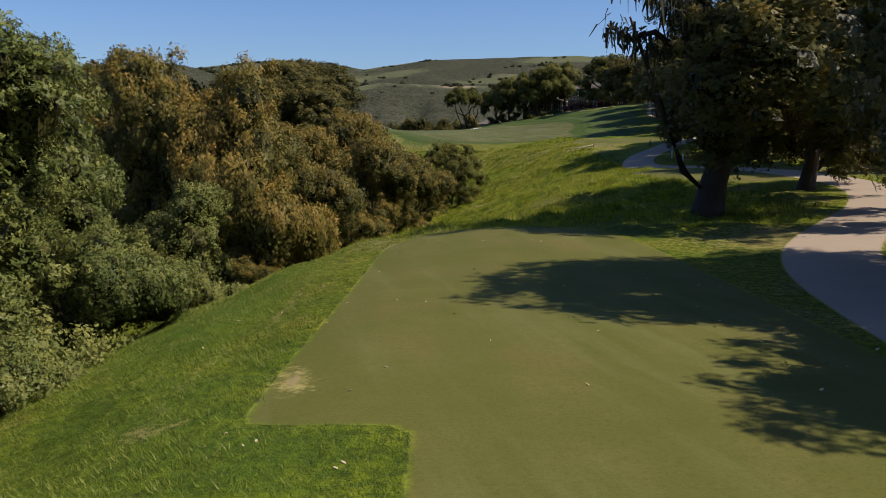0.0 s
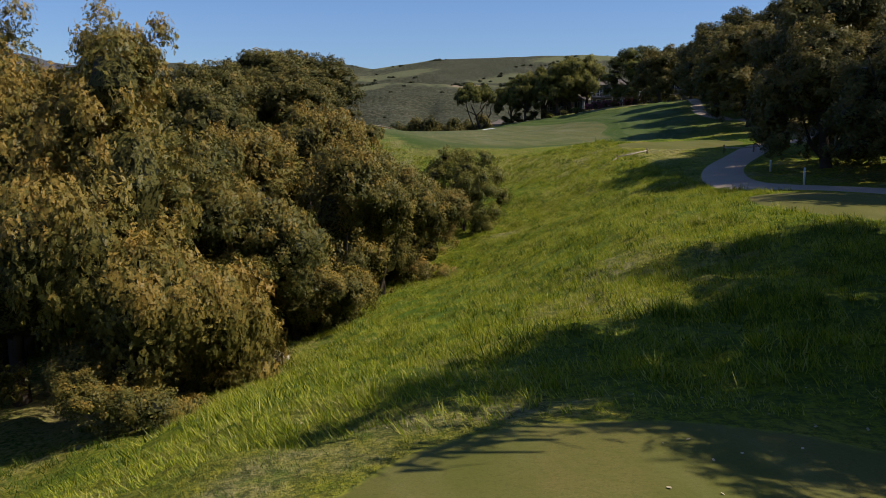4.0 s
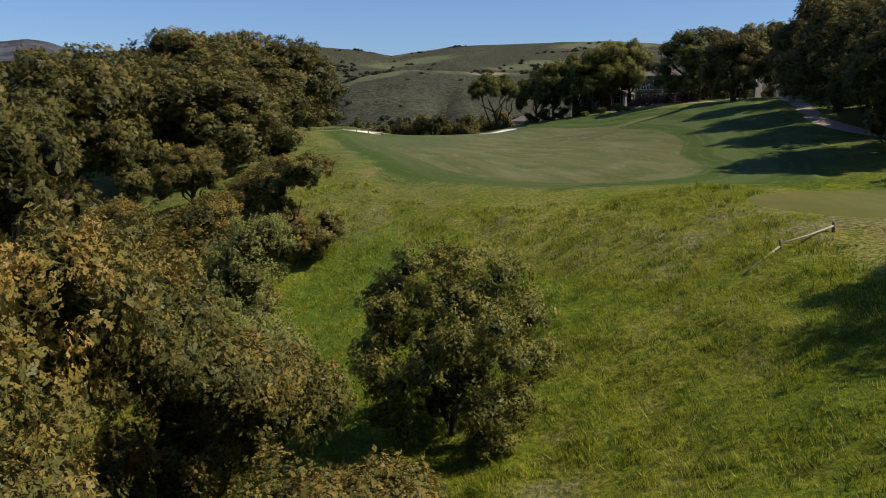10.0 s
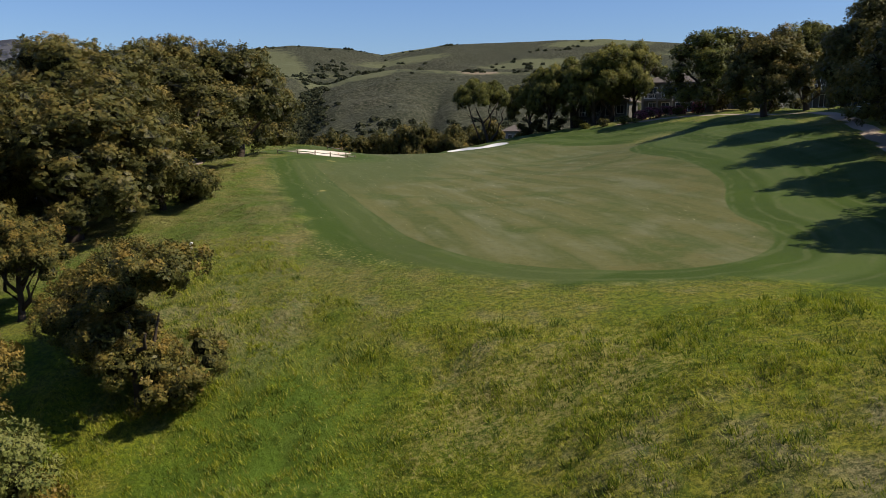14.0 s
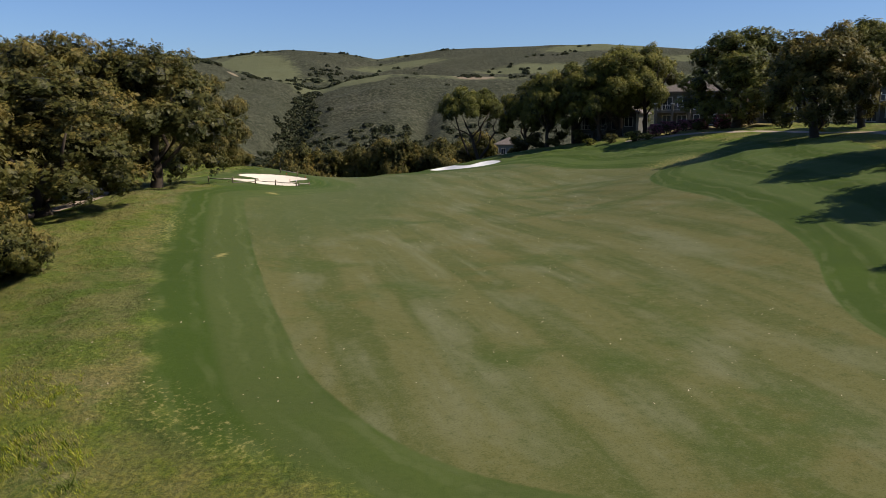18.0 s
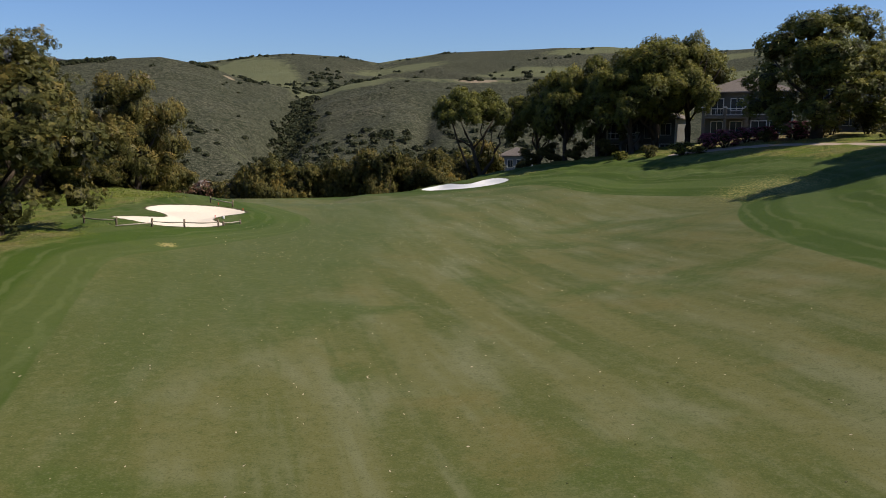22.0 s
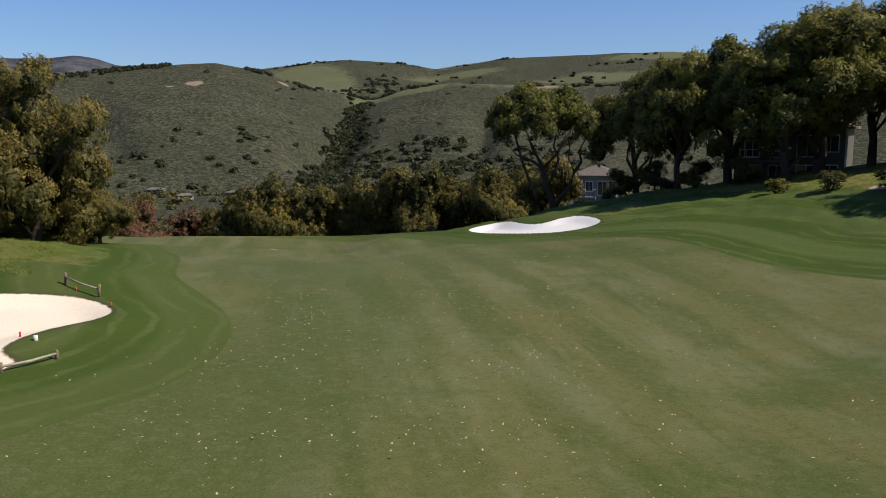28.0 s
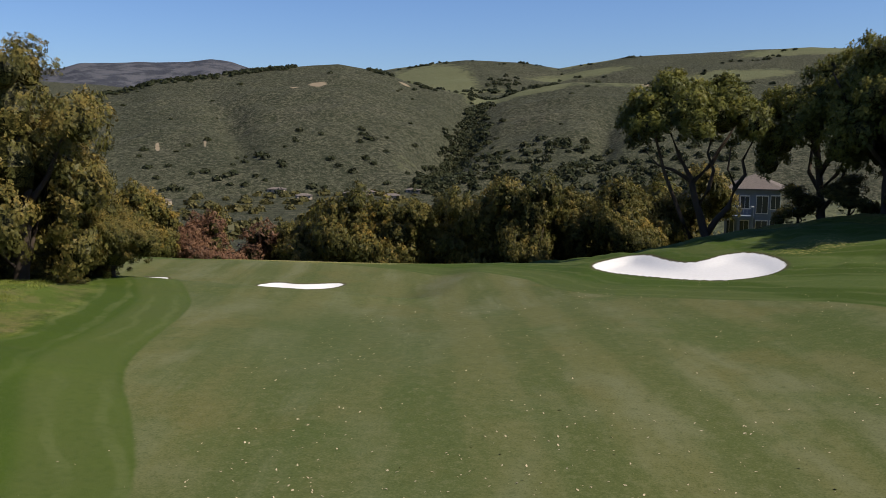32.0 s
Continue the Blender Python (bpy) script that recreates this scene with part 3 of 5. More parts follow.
def blob(x, y, cx, cy, rx, ry, turn=0.0):
    c, s = math.cos(radians(turn)), math.sin(radians(turn))
    u, v = (x - cx) * c + (y - cy) * s, -(x - cx) * s + (y - cy) * c
    return np.clip(1.4 - np.sqrt((u / rx) ** 2 + (v / ry) ** 2), 0, 1)


def surface(x, y):
    """The ground with bunkers sunk and the rough's small swells."""
    x, y = np.broadcast_arrays(np.asarray(x, float), np.asarray(y, float))
    z = land(x, y)
    for poly in BUNKERS:
        near = (abs(x - np.mean([p[0] for p in poly])) < 14) & (abs(y - np.mean([p[1] for p in poly])) < 14)
        if near.any():
            d = signed(poly, x[near], y[near])
            far = (y[near] - np.mean([p[1] for p in poly])) / 6
            z = z.copy()
            z[near] += -0.35 * smooth01(-d, -0.1, 1.2) + 0.25 * smooth01(far, 0, 1) * np.exp(-(((d - 0.6) / 1.2) ** 2))
    hump = np.exp(-(((x + 22) / 6) ** 2) - ((y - 210.5) / 4.5) ** 2)
    if hump.max() > 0.01:
        z = z + 1.0 * hump * smooth01(signed(BUNKERS[0], x, y), 0.2, 2.5)
    knoll = np.exp(-(((x + 33) / 8) ** 2) - ((y - 222) / 10) ** 2)
    if knoll.max() > 0.01:
        z = z + 1.5 * knoll
    # the small bunkers lie behind the fairway's crest
    z = z + 0.35 * np.exp(-(((y - 237.5) / 2.5) ** 2)) * smooth01(-x, 10, 16) * smooth01(x, -44, -37)
    return z - 0.9 * smooth01(y, 238.5, 242.5) * smooth01(-y, -262, -250) * smooth01(-x, 9, 14) * smooth01(x, -44, -37)


xs = np.concatenate([np.arange(-72, -30, 2.0), np.arange(-30, 32, 0.5), np.arange(32, 84, 2.0)])
ys = np.concatenate([np.arange(-28, -4, 2.0), np.arange(-4, 268, 0.5), np.arange(268, 300, 2.0)])
GX, GY = np.meshgrid(xs, ys)
fw = signed(FAIRWAY, GX, GY)
tees = np.minimum.reduce([signed(t, GX, GY) for t in TEES])
sands = np.minimum.reduce([signed(b, GX, GY) for b in BUNKERS])
paths = np.minimum.reduce([line_dist(rounded(p, False), GX, GY, False) - w for p, w in zip(PATHS, (1.45, 1.3, 1.0))])
GZ = surface(GX, GY)
wild = smooth01(np.minimum(np.minimum(fw - 6, tees), np.minimum(paths, sands)), 0, 3)
GZ += wild * (0.15 * wave(GX, GY, 5.0, 3) + 0.075 * wave(GX, GY, 1.8, 5))
dirt = np.maximum.reduce([
    0.85 * blob(GX, GY, -2.5, 13.2, 0.5, 1.1, 10), 0.75 * blob(GX, GY, -4.3, 11.6, 0.8, 0.3), 0.78 * blob(GX, GY, -4.2, 18, 0.26, 9, -2), 0.9 * blob(GX, GY, 16.3, 29, 2.5, 3.5, -30),
    0.9 * blob(GX, GY, 18.6, 35.5, 2.2, 2.5), 0.75 * blob(GX, GY, 13, 30, 6, 5, 30), 0.9 * blob(GX, GY, -14, 62, 10, 18, 10), 0.9 * blob(GX, GY, -16, 24, 6, 14),
    0.7 * blob(GX, GY, -26, 150, 5, 22, 12), 0.4 * blob(GX, GY, -5, 131, 12, 2.2, -38), 0.6 * blob(GX, GY, 6, 112, 9, 5, 15), 0.62 * blob(GX, GY, 19, 96, 3, 7, -20),
    0.45 * blob(GX, GY, -15, 158, 2.2, 14, 10), 0.55 * blob(GX, GY, 30, 200, 6, 9, 10), 0.5 * blob(GX, GY, 13.5, 245, 4, 3), 0.95 * blob(GX, GY, 40, 110, 8, 40, -10),
    0.8 * blob(GX, GY, -13.5, 184.5, 0.8, 1.0), 0.7 * blob(GX, GY, -9, 152, 0.5, 1.4), 0.9 * blob(GX, GY, -28, 262, 16, 5), 0.9 * blob(GX, GY, 44, 235, 14, 14)])
lush = np.maximum.reduce([0.45 * blob(GX, GY, -5, 9, 6, 8), blob(GX, GY, -7, 24, 3, 9, 5) * 0.8, blob(GX, GY, -2, 62, 7, 12, 15), 0.8 * blob(GX, GY, -5, 112, 6, 9), 0.8 * blob(GX, GY, -18, 201, 9, 14, 0), 0.7 * blob(GX, GY, 29, 170, 5, 30), 0.9 * blob(GX, GY, -28, 228, 8, 14), 0.9 * blob(GX, GY, -7, 182, 8, 34, -6), 0.7 * blob(GX, GY, -10, 222, 6, 14, 20)])
mown = np.minimum(fw - 2.8 - 2.8 * smooth01(-GX, -2, 6), sands - 3.0)
slope = [(19, 118), (24, 116), (31, 128), (36, 150), (41, 175), (40, 200), (36, 215), (30, 236), (14, 259), (0, 266), (-50, 264), (-44, 236), (-28, 236), (-20, 224), (-24, 206), (-26, 190), (-12, 180), (-6, 150), (12, 126)]
mown = np.minimum(mown, signed(slope, GX, GY))
me = grid_mesh("ground", GX, GY, GZ, TURF)
for nm, v in (("fairway", fw), ("tee", tees), ("path", paths), ("sand", sands), ("dirt", dirt), ("lush", lush), ("mown", mown), ("brushy", smooth01(np.maximum(-GX - 42, GX - 50), 0, 26) * smooth01(fw, 2, 8))):
    layer(me, nm, v)
tagged(new("ground", me), "mown golf fairway, tee boxes, rough grass and cart path", "ground", kind="structure")


def ground_at(x, y):
    """The height of the ground sheet itself, and of the country past its edges."""
    x, y = np.atleast_1d(np.asarray(x, float)), np.atleast_1d(np.asarray(y, float))
    i, j = np.clip(np.searchsorted(ys, y) - 1, 0, len(ys) - 2), np.clip(np.searchsorted(xs, x) - 1, 0, len(xs) - 2)
    u, v = (y - ys[i]) / (ys[i + 1] - ys[i]), (x - xs[j]) / (xs[j + 1] - xs[j])
    z = (1 - u) * ((1 - v) * GZ[i, j] + v * GZ[i, j + 1]) + u * ((1 - v) * GZ[i + 1, j] + v * GZ[i + 1, j + 1])
    off = (x < xs[0]) | (x > xs[-1]) | (y < ys[0]) | (y > ys[-1])
    return np.where(off, country(x, y), z) if off.any() else z


# ---- the far country: one sheet round the near land out to the hills ----
def curve(pairs, q):
    a = np.array(pairs, float)
    return np.interp(q, a[:, 0], a[:, 1])


EYE_X, EYE_Y, EYE_Z = 3.0, 189.0, 12.5


def ravine(r):
    """The bearing of the wooded ravine at a distance, in degrees."""
    return -14.6 + 3.4 * np.clip((r - 700) / 420, 0, 1.2) + 0.35 * np.sin(r / 45)


def far_land(x, y):
    """Heights of the valley and of the hills round it."""
    dx, dy = x - EYE_X, y - EYE_Y
    r, az = np.hypot(dx, dy), np.degrees(np.arctan2(dx, dy))
    n = wave(x, y, 420, 11) * 0.6 + wave(x, y, 150, 12) * 0.4
    floor = -42 + 3 * n + 0.012 * np.clip(r - 600, 0, 600)
    up = lambda e, R, r0, p: floor + (EYE_Z + e / 1444 * R - floor) * np.clip((r - r0) / (R - r0), 0, 1) ** p
    em = curve([(-90, 40), (-50, 40), (-40, 48), (-35.2, 63), (-33, 80), (-26.2, 103), (-23, 111), (-21, 114), (-18, 101), (-16, 82), (-13, 70), (-10, 68), (-7, 78), (-5, 83), (0, 78), (8, 74), (20, 70), (60, 70)], az)
    rise = np.clip((r - 690) / 460, 0, 1)
    M = up(em, 1150, 690, 0.85) - (34 * np.exp(-(((az - ravine(r)) / 1.5) ** 2)) + 16 * np.exp(-(((az - ravine(r)) / 4) ** 2))) * smooth01(rise, 0.02, 0.3) * (1 - 0.75 * rise)
    M = M - 12 * np.exp(-(((az + 3.5 - 2 * rise) / 1.0) ** 2)) * smooth01(rise, 0.02, 0.3) * smooth01(rise, 0.85, 0.4)
    M = M - 11 * np.exp(-(((az + 27 + 3 * rise) / 1.3) ** 2)) * smooth01(rise, 0.02, 0.3) * smooth01(rise, 0.95, 0.5)
    ec = curve([(-60, 60), (-41, 82), (-36, 72), (-32, 64), (-28, 68), (-20, 96), (-15.5, 112), (-12.4, 121), (-9, 117), (-6, 107), (-1.5, 124), (4, 128), (10, 130), (16, 118), (25, 125), (60, 140)], az) + 1.5 * n
    C = up(ec, 2100, 1150, 0.9) - 9 * np.abs(wave(x, y, 300, 41)) * smooth01(r, 2050, 1800)
    ed = curve([(-90, 70), (-50, 80), (-42, 88), (-40.5, 94), (-38.5, 100), (-37.4, 110), (-34, 112), (-31, 115), (-29.5, 121), (-28, 117), (-27, 108), (-26, 104), (-20, 95), (40, 95), (60, 140)], az) + 2 * n
    D = up(ed, 3600, 2300, 0.9) - 25 * np.abs(wave(x, y, 500, 42)) * smooth01(r, 3550, 3000)
    z = np.maximum(M, np.maximum(C, D))
    z = z + smooth01(r, 720, 850) * smooth01(r, 1150, 1000) * (2.2 * wave(x, y, 110, 22) + 1.0 * wave(x, y, 40, 23))
    back = 20 + 10 * n + 0.03 * r
    return np.where(np.abs(az) < 100, z, back)


def country(x, y):
    cx, cy = np.clip(x, -70, 80), np.clip(y, -28, 298)
    out = np.hypot(x - cx, y - cy)
    k = smooth01(out, 10, 380)
    near = np.where(out <= 2.0, land(cx, cy) - 2.5 * smooth01(2.0 - out, 0, 2.0), land(cx, cy))
    return near * (1 - k) + far_land(x, y) * k


az = np.radians(np.concatenate([np.arange(-60, 60, 0.3), np.arange(60, 300.1, 4)]))
rr = np.concatenate([np.geomspace(18, 640, 60), np.geomspace(650, 1300, 110), np.geomspace(1320, 4600, 60)])
AZ, RR = np.meshgrid(az, rr)
FX, FY = EYE_X + RR * np.sin(AZ), EYE_Y + RR * np.cos(AZ)
FZ = country(FX, FY)
me = grid_mesh("far_country", FX, FY, FZ, HILL)
deg = np.degrees(AZ)
past = np.maximum.reduce([
    0.95 * smooth01(RR, 1200, 1330) * (0.22 + 0.6 * wave(FX, FY, 330, 31)) * smooth01(RR, 2700, 2200),
    blob(deg, RR, -8.5, 1150, 5, 60, 0) * 0.8, blob(deg, RR, 0, 1150, 8, 50) * 0.6, blob(deg, RR, -15, 1700, 3.5, 380) * 1.2,
    0.42 * np.exp(-(((deg - ravine(RR) + 2.4) / 1.5) ** 2)) * smooth01(RR, 690, 740) * smooth01(RR, 900, 780), blob(deg, RR, 0, 420, 60, 160) * 0.4,
    smooth01(np.hypot(FX - np.clip(FX, -70, 80), FY - np.clip(FY, -28, 298)), 160, 40)])
tanv = np.maximum.reduce([blob(deg, RR, -38.5, 950, 0.5, 60), blob(deg, RR, -36.8, 990, 0.4, 30), blob(deg, RR, -22.5, 1030, 0.7, 12), blob(deg, RR, -24, 1018, 0.4, 10), blob(deg, RR, -33, 820, 0.15, 14), blob(deg, RR, -30, 815, 0.15, 12), 0.8 * blob(deg, RR, 1, 1140, 2.2, 25), 0.75 * blob(deg, RR, 6.5, 1330, 2.5, 60), 0.7 * blob(deg, RR, 13, 1500, 2.0, 90), 0.7 * blob(deg, RR, -8, 1420, 1.0, 50), blob(deg, RR, -16.5, 1120, 0.5, 10), 0.9 * blob(deg, RR, -12.3, 1240, 0.5, 40)])
layer(me, "pasture", past), layer(me, "tan", tanv), layer(me, "far_haze", smooth01(RR, 2500, 2800))
tagged(new("far_country", me), "brushy hillsides with pasture tops across a valley", "hills", kind="structure")


# ---- trees ----
def lobes_of(rng, shape):
    """Centres and radii of the leaf masses of a crown one metre high and one wide."""
    out = []
    if shape == "oak":  # flat-topped, layered, open below
        for i in range(34):
            a, d = rng.uniform(0, 6.28), math.sqrt(rng.uniform(0, 1)) * 0.41
            top = 0.93 - 1.15 * d * d
            out.append((d * math.cos(a), d * math.sin(a), top - rng.uniform(0.05, 0.50) * (0.5 + d), rng.uniform(0.085, 0.15)))
        out += [(0.05, 0, 0.70, 0.20), (-0.15, 0.1, 0.66, 0.16), (0.12, -0.15, 0.64, 0.16), (0, 0.02, 0.86, 0.13)]
    elif shape == "umbrella":  # a lumpy cap on long bare limbs
        for i in range(44):
            a, d = rng.uniform(0, 6.28), math.sqrt(rng.uniform(0.02, 1)) * 0.42
            top = 0.95 - 1.15 * d * d
            out.append((d * math.cos(a) - 0.05, d * math.sin(a), top - rng.uniform(0.02, 0.16), rng.uniform(0.065, 0.115)))
        out += [(-0.05, 0, 0.78, 0.15), (-0.2, 0.1, 0.74, 0.12), (0.1, -0.1, 0.74, 0.13), (-0.38, 0, 0.62, 0.08), (0.30, 0.05, 0.64, 0.08)]
    elif shape == "dome":  # low and wide, skirts near the ground
        for i in range(46):
            a, h = rng.uniform(0, 6.28), rng.uniform(0.15, 0.90)
            w = 0.42 * math.sqrt(max(0.04, 1 - ((h - 0.42) / 0.52) ** 2)) * rng.uniform(0.75, 1.05)
            out.append((w * math.cos(a), w * math.sin(a), h, rng.uniform(0.09, 0.15)))
        out += [(0, 0, 0.5, 0.26), (0, 0, 0.72, 0.22), (0.2, 0.1, 0.5, 0.2), (-0.2, -0.1, 0.52, 0.2)]
    elif shape == "bushy":
        for i in range(40):
            a, h = i * 2.4 + rng.uniform(-0.4, 0.4), 0.08 + 0.80 * ((i * 0.618) % 1)
            w = 0.41 * math.sqrt(max(0.05, 1 - ((h - 0.36) / 0.58) ** 2)) * rng.uniform(0.75, 1.06)
            out.append((w * math.cos(a), w * math.sin(a), h, rng.uniform(0.08, 0.17)))
        out += [(0, 0, 0.32, 0.28), (0, 0, 0.58, 0.25), (0, 0, 0.80, 0.16)]
    elif shape == "round":
        for i in range(60):
            a, h = rng.uniform(0, 6.28), rng.uniform(0.09, 0.90)
            w = 0.42 * math.sqrt(max(0.02, 1 - ((h - 0.47) / 0.49) ** 2)) * rng.uniform(0.9, 1.02)
            out.append((w * math.cos(a), w * math.sin(a), h, rng.uniform(0.075, 0.105)))
        out += [(0, 0, 0.5, 0.34), (0, 0, 0.35, 0.26), (0, 0, 0.7, 0.26)]
    else:  # leaning
        for i in range(30):
            h = rng.uniform(0.12, 0.9)
            lean = 0.22 * math.cos(h * 6.0)
            out.append((lean + rng.uniform(-0.17, 0.17), rng.uniform(-0.22, 0.22), h, rng.uniform(0.08, 0.14)))
        out += [(0.42, 0.0, 0.30, 0.11), (0.34, 0.1, 0.36, 0.12), (0.30, -0.1, 0.22, 0.12)]
    return out


def crown_mesh(name, seed, shape, leaves, size, material, core=0.5):
    """Sprigs in tufts that stand out of lumpy leaf masses, round added dark balls that paint the shade inside."""
    rng = np.random.RandomState(seed)
    lobes = np.array(lobes_of(random.Random(seed), shape))
    unit = lambda v: v / np.maximum(1e-6, np.linalg.norm(v, axis=1))[:, None]
    per = np.maximum(6, (9.5 * (lobes[:, 3] / 0.12) ** 2).astype(int))
    home = np.repeat(np.arange(len(lobes)), per)
    v = unit(rng.normal(size=(len(home), 3)))
    v[:, 2] = np.where(rng.rand(len(home)) < 0.6, np.abs(v[:, 2]) * 0.9, v[:, 2])
    r = lobes[home, 3:4]
    mid = lobes[home, :3] + v * r * rng.uniform(0.78, 1.14, (len(home), 1)) * [1, 1, 0.9]
    girth = rng.uniform(0.026, 0.060, len(home))
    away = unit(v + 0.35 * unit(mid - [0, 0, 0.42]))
    # random growth, raised on tufts facing up as light put into the colour
    young_lit = np.clip(rng.beta(1.6, 1.8, len(home)) * (0.55 + 0.55 * np.clip(away[:, 2] + 0.35, 0, 1)), 0, 1)

    def spray(centre, out, spread, lo, hi, half, tone):
        n = len(centre)
        d = unit(rng.normal(size=(n, 3)))
        d = np.where((d * out).sum(1)[:, None] < -0.15, -d, d)
        c = centre + d * spread * rng.uniform(lo, hi, (n, 1))
        c[:, 2] = np.maximum(c[:, 2], 0.02)
        form = unit(0.6 * d + 0.6 * out + [0, 0, 0.22])
        face = unit(form + rng.normal(size=(n, 3)) * 0.62)
        t = unit(np.cross(face, rng.normal(size=(n, 3))))
        b = np.cross(face, t)
        s = (half * rng.uniform(0.5, 1.5, n))[:, None]
        q = np.stack([c - t * s, c - b * s * 0.6 - face * s * 0.14, c + t * s, c + b * s * 0.6 - face * s * 0.14], 1).reshape(-1, 3)
        # tops of tufts paler and undersides darker, as painted light
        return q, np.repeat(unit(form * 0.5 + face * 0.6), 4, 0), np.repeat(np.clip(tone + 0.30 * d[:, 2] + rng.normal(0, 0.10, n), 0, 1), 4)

    tufts = leaves * 80 // 100
    w = girth ** 2
    pick = rng.choice(len(home), tufts, p=w / w.sum())
    q1, n1, y1 = spray(mid[pick], away[pick], girth[pick, None], 0.35, 1.15, size, young_lit[pick])
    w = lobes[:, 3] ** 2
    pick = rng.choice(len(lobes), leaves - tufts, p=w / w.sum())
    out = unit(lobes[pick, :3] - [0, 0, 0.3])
    # inner sprigs get a low tone: shade between tufts, painted in
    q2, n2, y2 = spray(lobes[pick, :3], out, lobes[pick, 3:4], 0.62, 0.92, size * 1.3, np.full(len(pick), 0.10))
    verts, nrm, tone = np.concatenate([q1, q2]), np.concatenate([n1, n2]), np.concatenate([y1, y2])

    def finish(me):
        layer(me, "young_lit", tone)
        me.normals_split_custom_set_from_vertices(nrm.tolist())
        return me

    if not core:
        return finish(quads(name, verts, material))
    # opaque balls added behind the sprigs, coloured dark as the crown's inner shade
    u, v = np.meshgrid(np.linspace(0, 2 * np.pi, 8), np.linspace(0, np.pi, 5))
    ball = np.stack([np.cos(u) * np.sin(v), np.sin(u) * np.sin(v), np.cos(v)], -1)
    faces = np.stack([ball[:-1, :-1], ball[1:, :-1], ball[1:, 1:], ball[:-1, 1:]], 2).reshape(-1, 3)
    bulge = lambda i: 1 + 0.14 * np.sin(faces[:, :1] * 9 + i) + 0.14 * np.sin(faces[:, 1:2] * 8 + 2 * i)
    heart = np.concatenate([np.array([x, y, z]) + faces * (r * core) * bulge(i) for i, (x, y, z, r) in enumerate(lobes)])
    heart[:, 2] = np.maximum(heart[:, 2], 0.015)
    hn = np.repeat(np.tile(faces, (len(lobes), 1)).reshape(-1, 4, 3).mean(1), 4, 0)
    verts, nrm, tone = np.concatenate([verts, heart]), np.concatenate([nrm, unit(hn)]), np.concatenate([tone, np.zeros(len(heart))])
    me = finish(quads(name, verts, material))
    me.materials.append(INNER_SHADE)
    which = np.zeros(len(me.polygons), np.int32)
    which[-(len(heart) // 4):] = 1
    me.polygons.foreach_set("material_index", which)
    return me


def tree_kind(name, seed, shape, leaves, size, material, label, category="tree"):
    """A tree one metre high, its crown about one metre across."""
    rng = random.Random(seed)
    t = thing(name, label, category)
    h0 = {"umbrella": 0.46, "oak": 0.46, "dome": 0.34, "bushy": 0.3, "round": 0.34, "lean": 0.35}[shape]
    lean = rng.uniform(-0.07, 0.07)
    bm = bmesh.new()
    fat = {"round": 0.75, "dome": 1.3}.get(shape, 1.0)
    if shape == "umbrella":
        tube(bm, [(0.07, 0, -0.04), (0.06, 0, 0.02), (0.02, 0.01, 0.15), (-0.02, 0, 0.27), (-0.05, 0.01, 0.38), (-0.12, 0, 0.50), (-0.18, 0.02, 0.64)], (0.040, 0.028, 0.024, 0.021, 0.018, 0.014, 0.006), 10)
        part("trunk", bm, BARK, t)
        for way, fat in (([(0.055, 0, 0.03), (0.12, 0.02, 0.13), (0.19, 0.01, 0.21), (0.22, 0, 0.32), (0.28, 0.01, 0.40), (0.26, 0.02, 0.48), (0.32, 0.03, 0.60)], 1.2), ([(0.0, 0, 0.20), (0.06, -0.02, 0.31), (0.09, 0, 0.42), (0.05, 0.02, 0.52), (0.08, 0, 0.66)], 0.9), ([(-0.05, 0.01, 0.36), (-0.15, 0.01, 0.42), (-0.25, 0.0, 0.45), (-0.34, 0.02, 0.54)], 0.7), ([(0.22, 0, 0.33), (0.17, -0.04, 0.43), (0.18, -0.08, 0.56)], 0.6)):
            bm = bmesh.new()
            tube(bm, way, [fat * (0.018 - 0.013 * i / (len(way) - 1)) for i in range(len(way))], 8)
            part("limb", bm, BARK, t)
    else:
        tube(bm, [(0, 0, -0.04), (0.0, 0, 0.015), (lean * 0.3, 0.012, h0 * 0.35), (lean * 0.6, -0.006, h0 * 0.7), (lean, 0.0, h0), (lean * 1.4, 0.02, h0 + 0.25)], [v * fat for v in (0.046, 0.032, 0.026, 0.024, 0.020, 0.008)], 10)
        part("trunk", bm, BARK, t)
    for i in range({"oak": 6, "umbrella": 2}.get(shape, 4)):
        a = i * 2.4 + rng.uniform(0, 1)
        r, z = (rng.uniform(0.26, 0.38), rng.uniform(0.58, 0.78)) if shape in ("oak", "dome", "umbrella") else (rng.uniform(0.12, 0.2), rng.uniform(0.45, 0.6))
        z0 = h0 * rng.uniform(0.10, 0.85)
        ca, sa = math.cos(a), math.sin(a)
        bend = rng.uniform(-0.06, 0.06)
        bm = bmesh.new()
        tube(bm, [(lean * 0.5, 0, z0 - 0.03), (ca * r * 0.3 - bend * sa, sa * r * 0.3 + bend * ca, z0 + 0.08), (ca * r * 0.62 + bend * sa, sa * r * 0.62 - bend * ca, z0 + (z - z0) * 0.5), (ca * r * 0.8, sa * r * 0.8, z0 + (z - z0) * 0.75), (ca * r, sa * r, z)], (0.017, 0.015, 0.012, 0.009, 0.004), 6)
        part("limb", bm, BARK, t)
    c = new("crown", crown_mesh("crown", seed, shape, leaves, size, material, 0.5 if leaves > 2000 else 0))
    c.parent = t
    return t


